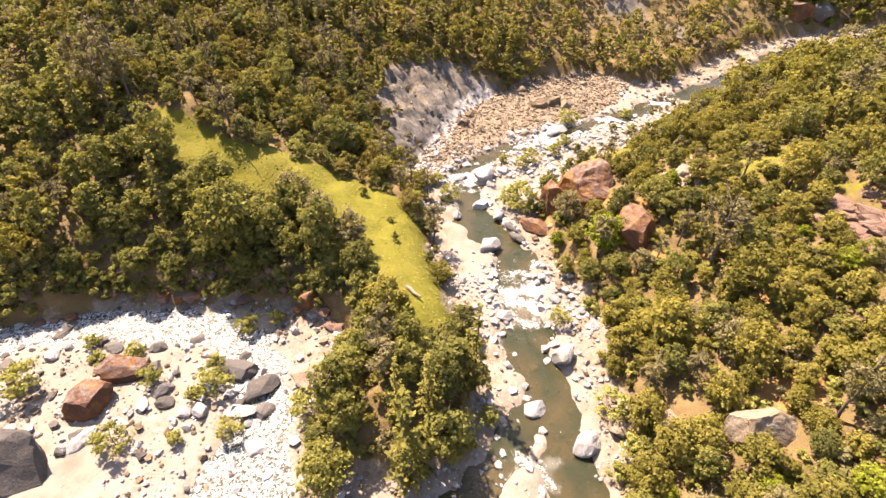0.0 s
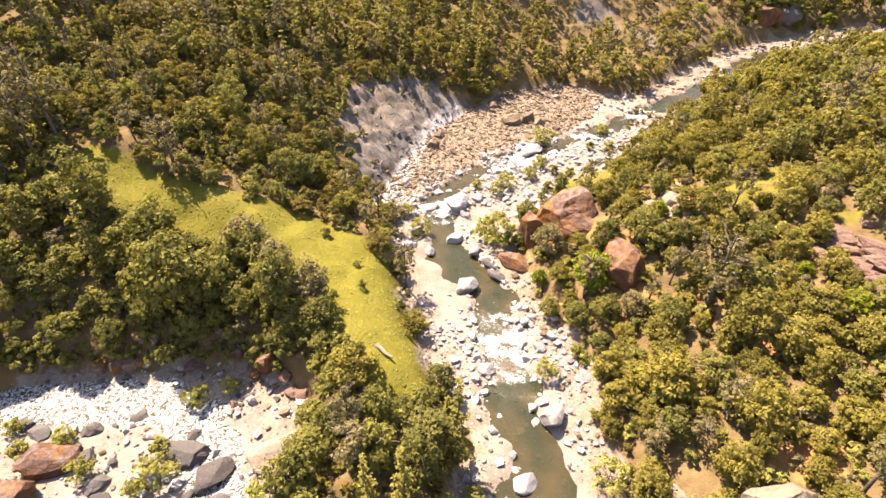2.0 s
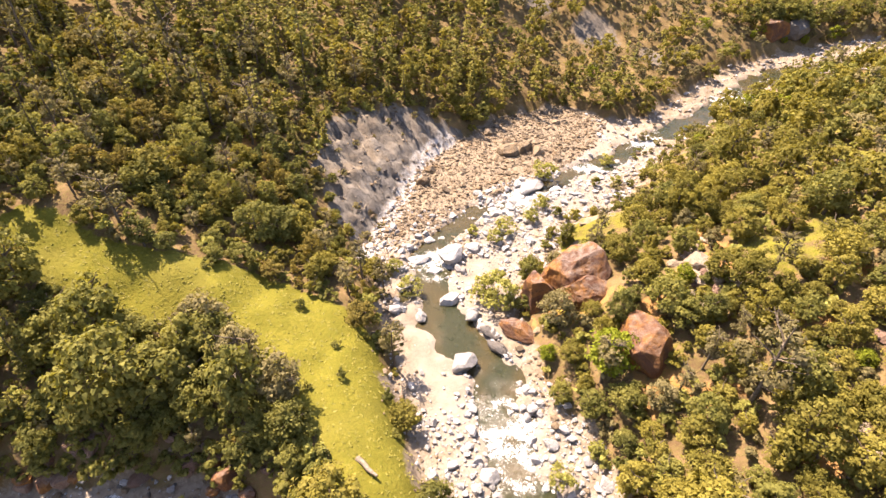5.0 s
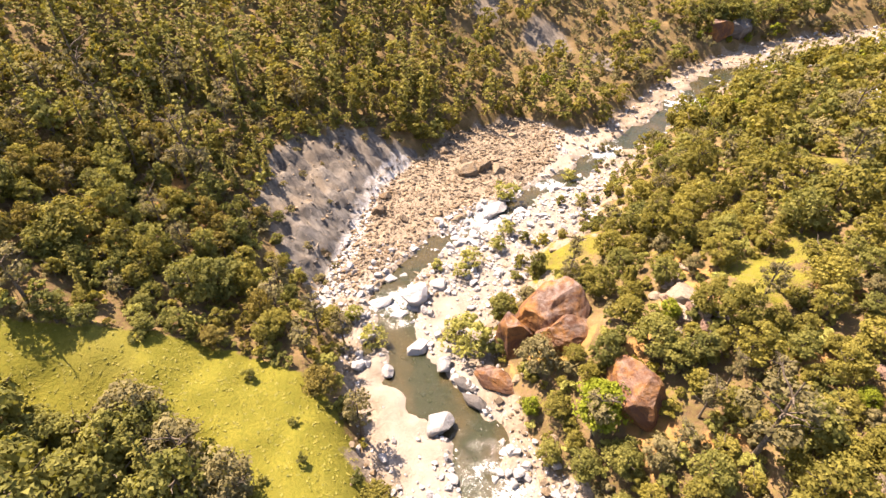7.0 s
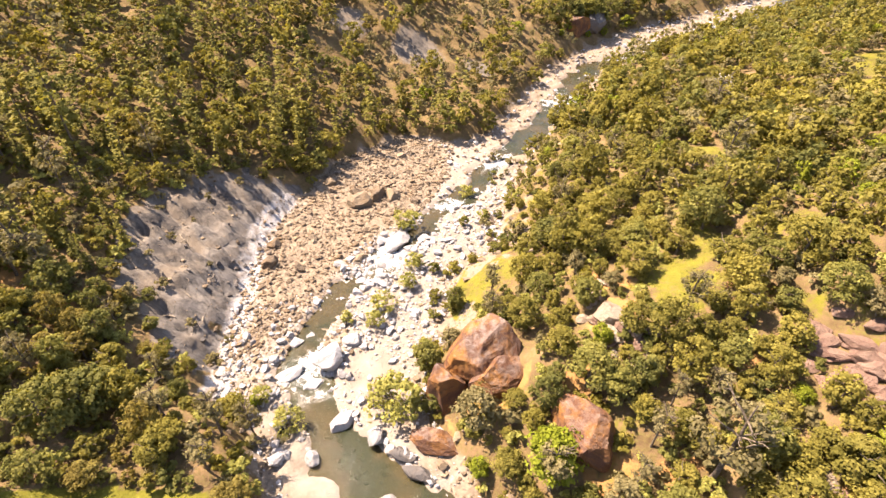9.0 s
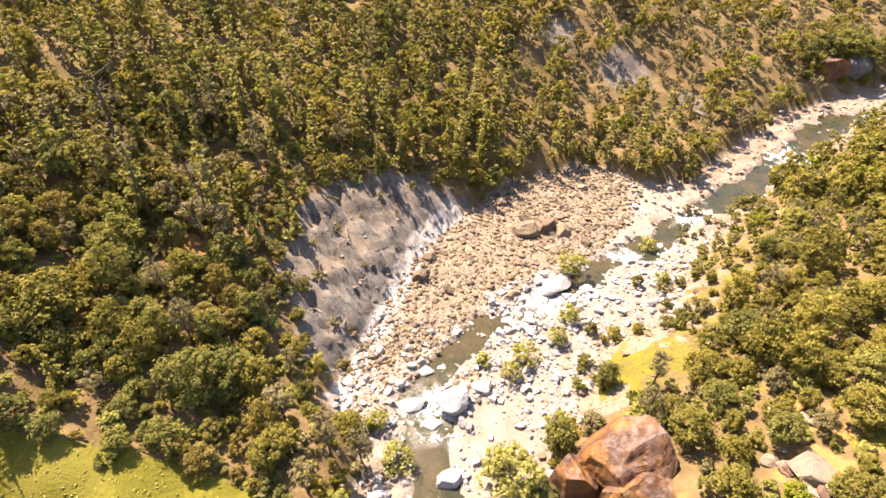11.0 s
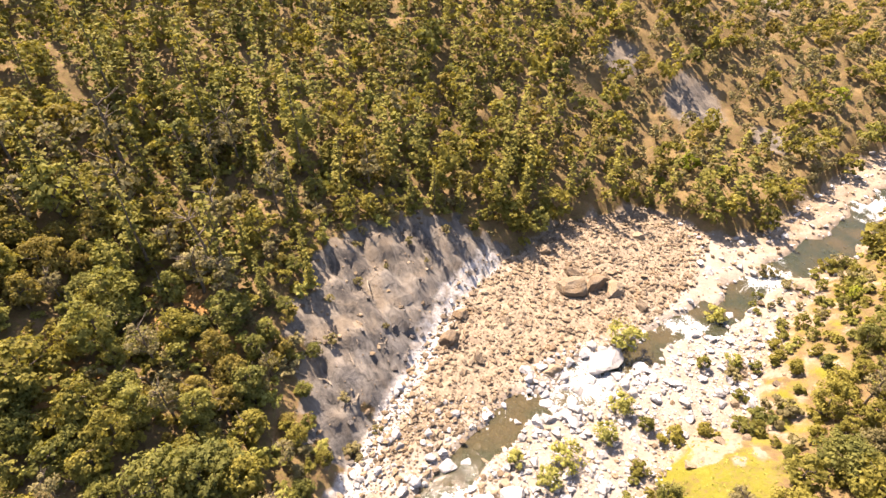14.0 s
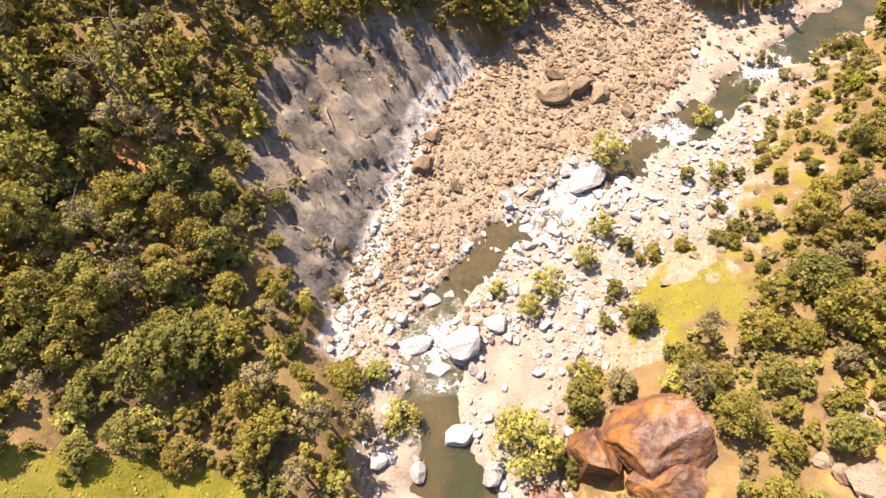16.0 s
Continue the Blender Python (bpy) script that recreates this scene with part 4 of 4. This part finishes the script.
bed = lambda x, y: (land(x, y)[1] < 0.4) * (1 - 0.97 * sandy(x, y))
fan = lambda x, y: within(x, y, FAN) * 1.0
stones = stone_field(52000, (-8, 58, 100, 165), lambda x, y: fan(x, y) * (0.3 + 0.7 * smooth(wobble(x, y, 8, 83), -0.6, 0.5)), (0.15, 0.78), ROCK_TAN, 61, 0.30, 2.3)
stones += stone_field(24000, (-8, 58, 26, 130), lambda x, y: bed(x, y) * (1 - fan(x, y)) * (0.25 + 0.45 * smooth(wobble(x, y, 11, 31), -0.9, 0.2)), (0.13, 1.0), ROCK_WHITE, 63, 0.42)
stones += stone_field(3200, (-5, 14, 96, 113), lambda x, y: bed(x, y) * 0.8 * smooth(to_line(x, y, MAIN_STREAM), 1.0, 2.5), (0.16, 0.75), ROCK_TAN, 86, 0.42, 2.3)
stones += stone_field(1500, (-5, 16, 92, 113), lambda x, y: bed(x, y) * 0.7, (0.16, 0.9), ROCK_WHITE, 88, 0.6, 2.3)
stones += stone_field(9000, (-10, 58, 26, 130), lambda x, y: bed(x, y) * (1 - fan(x, y)) * smooth(land(x, y)[1], -7, 0) * 0.6, (0.13, 0.7), ROCK_TAN, 85, 0.5)
stones += stone_field(2200, (16, 34, 109, 125), lambda x, y: (to_line(x, y, MAIN_STREAM) < 5.5) * 0.9, (0.3, 1.5), ROCK_WHITE, 77, 0.6, 2.6)
stones += stone_field(2600, (2, 24, 52, 70), lambda x, y: bed(x, y) * 0.8, (0.25, 1.1), ROCK_WHITE, 65, 0.7)
stones += stone_field(11000, (-80, -8, 22, 62), lambda x, y: bed(x, y) * (0.1 + 0.4 * smooth(wobble(x, y, 9, 33), -0.3, 0.5)), (0.16, 1.2), ROCK_WHITE, 67, 0.5)
stones += stone_field(6000, (-80, -8, 22, 62), lambda x, y: bed(x, y) * 0.35 * smooth(to_line(x, y, WEST_STREAM), 2, 6), (0.14, 0.9), ROCK_TAN, 68, 0.5)
stones += stone_field(1800, (-80, -8, 22, 64), lambda x, y: bed(x, y) * 0.5, (0.25, 0.9), ROCK_GREY, 69, 1.2)
stones += stone_field(9000, (10, 56, 92, 134), lambda x, y: bed(x, y) * (1 - fan(x, y)) * (0.25 + 0.55 * smooth(wobble(x, y, 7, 72), -0.5, 0.4)), (0.16, 0.85), ROCK_WHITE, 71, 0.45, 2.5)
stones += stone_field(4000, (10, 60, 92, 136), lambda x, y: bed(x, y) * (1 - fan(x, y)) * 0.4 * smooth(wobble(x, y, 6, 70), -0.2, 0.5), (0.14, 0.6), ROCK_TAN, 76, 0.5, 2.5)
stones += stone_field(9000, (50, 240, 120, 225), lambda x, y: bed(x, y) * 0.5, (0.3, 1.3), ROCK_WHITE, 73, 0.8)
stones += stone_field(5000, (50, 200, 120, 215), lambda x, y: bed(x, y) * 0.5, (0.3, 1.1), ROCK_TAN, 95, 0.9)
stones += stone_field(3000, (8, 60, 25, 125), lambda x, y: ((land(x, y)[1] > -3) & (land(x, y)[1] < 2.5)) * 0.7, (0.25, 1.1), ROCK_TAN, 79, 0.8)
stones += stone_field(4500, (-22, 18, 96, 150), lambda x, y: within(x, y, SHALE) * (0.06 + 0.4 * smooth(6 - land(x, y)[1], 0, 6)), (0.12, 0.8), ROCK_GREY, 81, 0.5)
stones += stone_field(5000, (-12, 12, 94, 136), lambda x, y: smooth(1.8 - to_line(x, y, [(-6, 97), (-5, 104), (-2, 111), (2, 121), (6, 130)]), 0, 1.2), (0.12, 0.7), ROCK_WHITE, 87, 0.32)
stones += stone_field(2500, (-22, 18, 96, 150), lambda x, y: within(x, y, SHALE) * (0.2 + 0.8 * smooth(wobble(x, y, 5, 64), 0, 0.6)), (0.12, 0.7), ROCK_TAN, 89, 0.45, 2.6)
stones += stone_field(2500, (-30, 30, 25, 110), lambda x, y: ((land(x, y)[1] > -1.5) & (land(x, y)[1] < 2.5)) * 0.6, (0.25, 0.95), ROCK_TAN, 75, 0.7)
stones.sort(key=lambda s: -s[2])
picked = [s for s in stones if -2 < s[0] < 48 and 45 < s[1] < 150][:300]
taken = set(map(id, picked))
STONE_MESHES = {}
for x, y, q, turn, i, mat in picked:
    if (i, mat.name) not in STONE_MESHES:
        STONE_MESHES[i, mat.name] = mesh_from("stone", *CLEAR_STONES[i], [mat])
    ob = new("stone", STONE_MESHES[i, mat.name])
    ob.parent = ground
    ob.matrix_basis = pose(x, y, float(ground_z(x, y)) + q * 0.25, 0, 0, math.degrees(turn)) @ Matrix.Diagonal((q, q, q, 1))
rest = [s for s in stones if id(s) not in taken]
sx, sy = np.array([s[0] for s in rest]), np.array([s[1] for s in rest])
sz = ground_z(sx, sy)
rubble_v, rubble_f, rubble_i, k = [], [], [], 0
rubble_mats = [ROCK_TAN, ROCK_WHITE, ROCK_GREY]
for (x, y, q, turn, i, mat), z in zip(rest, sz):
    v, f = STONES[i]
    c, s = math.cos(turn) * q, math.sin(turn) * q
    rubble_v.append(np.stack([v[:, 0] * c - v[:, 1] * s + x, v[:, 0] * s + v[:, 1] * c + y, v[:, 2] * q + z + q * 0.25], 1))
    rubble_f.append(f + k), rubble_i.append(np.full(len(f), rubble_mats.index(mat)))
    k += len(v)
tagged(new("river_stones", mesh_from("river_stones", np.concatenate(rubble_v), np.concatenate(rubble_f), rubble_mats, False, np.concatenate(rubble_i))), "countless pale and tan stones of the river bed", "stones", kind="stuff")

# ---- single plants that stand out ----
for x, y, s, i in [(1.2, 88.5, 1.2, 1), (-1.5, 93.5, 1.0, 0), (14.2, 85.0, 2.0, 1), (12.3, 87.0, 1.5, 0), (16.5, 83.5, 1.4, 2), (21, 77, 1.1, 2), (16.5, 101, 1.1, 0), (20, 103.5, 1.2, 1), (13.5, 103.5, 1.0, 2), (26, 107, 1.1, 0), (32, 124, 1.6, 1), (29, 112, 1.2, 0),
                   (23, 58, 1.1, 2), (21.5, 39, 1.3, 1), (23.5, 33.5, 1.2, 0), (20.5, 30.5, 1.1, 2), (18, 55, 1.0, 1), (49, 131, 1.2, 0), (47, 120, 1.1, 2), (2.5, 35.5, 1.2, 1), (6.5, 38, 1.0, 0), (22, 92.5, 1.3, 2)]:
    plant("willow_bush", "willow", i, LEAF_WILLOW, x, y, s * 1.3, "yellow-green willow bush on the stony river bank", "bush", "willows of the river bed")
for x, y, s, i in [(-40.5, 34.2, 1.3, 1), (-40.5, 44.4, 1.1, 0), (-31, 43.2, 1.4, 1), (-32, 46.5, 1.1, 2), (-44, 49, 1.0, 0), (-30, 54, 1.1, 1), (-26, 55.5, 0.9, 0), (-27, 36.5, 1.0, 1), (-33.5, 35, 0.9, 2), (-17, 38.5, 1.5, 1), (-15, 49.5, 1.0, 0), (-57.5, 42.5, 1.7, 1), (-34, 41.5, 0.8, 0), (-49, 47, 1.1, 2), (-52, 51, 0.9, 0)]:
    plant("willow_bush", "willow", i, LEAF_WILLOW, x, y, s * 1.3, "yellow-green willow bush on the stony river bank", "bush", "willows of the river bed")
plant("alder", "oak", 0, LEAF_FRESH, 26.0, 68.0, 1.1, "fresh bright green alder beside the orange rock", "tree")
for x, y, s, i in [(56.6, 170.5, 0.75, 0), (72, 166.5, 0.45, 1), (62, 167, 0.4, 2), (49, 166, 0.4, 3)]:
    plant("alder", "oak", i, LEAF_FRESH, x, y, s, "fresh green alder at the edge of the far bank", "tree", "trees of the river slopes")
plant("alder", "oak", 1, LEAF_FRESH, -2.4, 93.6, 0.3, "small bright green alder on the bank", "tree")
# log on the meadow
v, f = tube([(0, 0, 0), (0.9, 0.1, 0.05), (1.9, 0, 0), (3.2, 0.15, 0.1)], [0.34, 0.30, 0.27, 0.16], 8)
log = tagged(new("log", mesh_from("log", v, f, [DEADWOOD], True)), "bleached fallen log lying on the grass", "log")
log.matrix_basis = pose(-5.6, 56.6, float(ground_z(-5, 56)) + 0.22, 0, 0, -48)

# dark oaks over the far river cliff
for x, y, s, i in [(129, 205.0, 1.4, 3), (135.5, 206, 1.5, 4), (143, 205.2, 1.2, 0), (127, 206, 1.3, 0), (134, 208.5, 1.4, 2), (141, 207, 1.3, 1), (149, 209, 1.4, 4), (158, 211, 1.4, 2), (167, 213, 1.5, 0), (177, 214, 1.4, 3), (121, 203, 1.1, 1)]:
    plant("live_oak", "oak", i, LEAF_DARK, x, y, s, "dark green live oak with a dense round crown", "tree", "trees of the river slopes")
for x, y, s, i in [(124, 200.5, 0.5, 0), (132.5, 199.5, 0.45, 3), (142.5, 202, 0.5, 4), (120, 198, 0.45, 1)]:
    plant("alder", "oak", i, LEAF_FRESH, x, y, s, "small bright green alder at the foot of the cliff", "tree", "trees of the river slopes")
# scrub on the west stream's bank; dark leaves stand in for the bank's shade
bank = scatter(1500, (-70, -9, 44, 68), lambda x, y: 1.5 + 0 * x, lambda x, y: ((land(x, y)[1] > 0.5) & (land(x, y)[1] < 6.5) & (to_line(x, y, WEST_SHORE[:9]) < 6.5)) * 0.8 * (1 - smooth(grassy(x, y), 0.15, 0.45)), 99)
for k, (x, y) in enumerate(bank):
    plant("shrub", "shrub", k % 3, LEAF_DARK, x, y, 0.7 + 0.13 * (k % 5), "bush on the stream bank, its shade put into dark leaves", "shrub", "undergrowth")
# trees that stand out
plant("grey_pine", "pine", 0, LEAF_GREY, 39.6, 58.0, 1.25, "tall sparse grey-green pine on the slope", "tree", "trees of the river slopes", 1.0)
plant("grey_pine", "pine", 1, LEAF_GREY, 77.5, 95.0, 1.05, "tall sparse grey-green pine on the slope", "tree", "trees of the river slopes", 1.0)
plant("grey_pine", "pine", 0, LEAF_GREY, 98.5, 116.0, 1.15, "tall sparse grey-green pine on the slope", "tree", "trees of the river slopes", 0.85)
plant("live_oak", "oak", 2, LEAF_DARK, 64.0, 85.5, 1.0, "dark green live oak with a dense round crown", "tree", "trees of the river slopes", 1.15)
for x, y, s, i in [(-57.5, 91.5, 1.3, 0), (-61, 94.5, 1.2, 1), (-65, 92.5, 1.1, 1), (-60, 88, 1.2, 0)]:
    plant("grey_pine", "pine", i, LEAF_GREY, x, y, s, "tall sparse grey-green pine on the slope", "tree", "trees of the river slopes", 1.1)
plant("live_oak", "oak", 2, LEAF_DARK, 47.5, 98.5, 0.9, "dark green live oak with a dense round crown", "tree", "trees of the river slopes")
for x, y, s, i in [(-20, 70, 1.15, 3), (-26, 73.5, 1.2, 0), (-14.5, 65.5, 1.0, 4)]:
    plant("grey_oak", "oak", i, LEAF_GREY, x, y, s, "grey-leaved oak with a thin crown", "tree", "trees of the river slopes")
for x, y, s, i in [(-50, 118, 1.15, 2), (-54, 124, 1.0, 0), (-47, 112, 0.9, 1), (-58, 131, 1.0, 2), (-42, 124, 0.8, 0)]:
    plant("bronze_oak", "oak", i, LEAF_BRONZE, x, y, s, "oak with bronze spring leaves on the hillside", "tree", "trees of the river slopes")
v, f = stem(91, 14.0, 0.26, 16, 2.6, 2)
snag = tagged(new("dead_pine", mesh_from("dead_pine", v, f, [BARK], True)), "bare leaning dead pine above the landslide", "dead tree")
snag.matrix_basis = pose(-25.0, 121.5, float(ground_z(-25.0, 121.5)), 0, -10, 0)

# ---- grass tufts and tussocks of the meadow ----
tufts = scatter(7000, (-60, 6, 44, 92), lambda x, y: 0.5 + 0 * x, lambda x, y: grassy(x, y) * (0.35 + 0.65 * smooth(wobble(x, y, 3, 91), -0.3, 0.6)), 92)
more = scatter(4000, (24, 80, 60, 112), lambda x, y: 0.4 + 0 * x, lambda x, y: grassy(x, y) * (land(x, y)[1] > 0), 93)
tufts = np.concatenate([tufts, more])
r9 = np.random.RandomState(94)
spots = np.repeat(tufts, 4, axis=0) + r9.normal(0, 0.14, (len(tufts) * 4, 2))
at = np.column_stack([spots, ground_z(spots[:, 0], spots[:, 1]) + 0.03])
lean = r9.normal(0, 0.25, (len(at), 3)) + np.array([0, 0, 1.6])
v, f = sprays(at, lean, 0.22, r9)
n = Nodes("meadow_grass_blades")
own = n.add("ShaderNodeNewGeometry").outputs["Random Per Island"]
GRASS_BLADES = n.end(n.surface(n.mix(own, (0.0935, 0.0908, 0.0121), (0.182, 0.154, 0.0248)), 0.7, None, 0.2))
tagged(new("grass", mesh_from("grass", v, f, [GRASS_BLADES])), "short yellow-green meadow grass in uneven tufts", "grass", kind="stuff")
for x, y, s in [(-9.0, 73.0, 0.45), (-8.2, 67.8, 0.55), (-2.6, 66.2, 0.7), (-14.5, 79.5, 0.7), (-27, 84.5, 0.7), (-5, 75.5, 0.6), (-12, 66, 0.4), (-1.2, 61.0, 0.5)]:
    plant("shrub", "shrub", int(x) % 3, LEAF_DARK, x, y, s, "small dark bush standing alone on the meadow", "shrub", "undergrowth")
# low dark bushes along the strip of grass beside the river
edge = scatter(260, (26, 80, 97, 148), lambda x, y: 2.3 + 0 * x, lambda x, y: (strip(x, y) > 0.5) * 0.6 * (grassy(x, y) < 0.55), 96)
edge = np.concatenate([[(27.5, 101.5), (28.6, 99.6), (26.6, 98.5)], edge])
for k, (x, y) in enumerate(edge):
    plant("shrub", "shrub", k % 3, (LEAF_DARK, LEAF_OAK, LEAF_DARK, LEAF_GREY)[k % 4], x, y, 0.45 + 0.11 * (k * 7 % 6), "low dark bush at the edge of the stony bed", "shrub", "undergrowth")
# small bushes clinging to the bare slope
for x, y, s in [(-9, 128, 0.5), (-5, 133, 0.45), (-11, 117, 0.6), (-8, 110, 0.55), (-2, 139, 0.6), (4, 143, 0.6), (-7, 104, 0.8), (-4, 122, 0.35), (-12, 123, 0.5), (1, 136, 0.4), (-4, 107, 0.45), (-10, 135, 0.6)]:
    plant("shrub", "shrub", int(y) % 3, LEAF_GREY, x, y, s, "small dry grey bush clinging to the bare slope", "shrub", "undergrowth")

# driftwood and fallen branches
r8 = np.random.RandomState(98)
for k in range(26):
    if k < 14:
        x, y = -9 + r8.normal(0, 3.5), 121 + r8.normal(0, 9)
    elif k < 20:
        x, y = r8.uniform(14, 34), r8.uniform(98, 118)
    else:
        x, y = r8.uniform(-40, -28), r8.uniform(92, 122)
    ln = r8.uniform(1.5, 4.0)
    bend = r8.normal(0, 0.12, 3) * ln
    parts = [tube([(0, 0, 0), (ln * 0.35, bend[0], 0.06), (ln * 0.7, bend[1], 0.1), (ln, bend[2], 0.05)], [0.12, 0.10, 0.07, 0.03], 6)]
    for j in range(3):
        q, a = ln * r8.uniform(0.3, 0.8), r8.uniform(-1, 1)
        parts.append(tube([(q, 0, 0.05), (q + 0.3 * math.cos(a), 0.35 * math.sin(a), 0.15), (q + 0.8 * math.cos(a), 0.8 * math.sin(a), 0.2)], [0.05, 0.035, 0.015], 5))
    v, f = join(parts)
    branch = tagged(new("fallen_branch", mesh_from("fallen_branch", v, f, [DEADWOOD], True)), "bleached fallen branch lying on the ground", "branch", "fallen wood")
    turn = r8.uniform(0, 6.28)
    z0, z1 = float(ground_z(x, y)), float(ground_z(x + math.cos(turn) * ln, y + math.sin(turn) * ln))
    branch.matrix_basis = pose(x, y, z0 + 0.12, 0, -math.degrees(math.atan2(z1 - z0, ln)), math.degrees(turn))
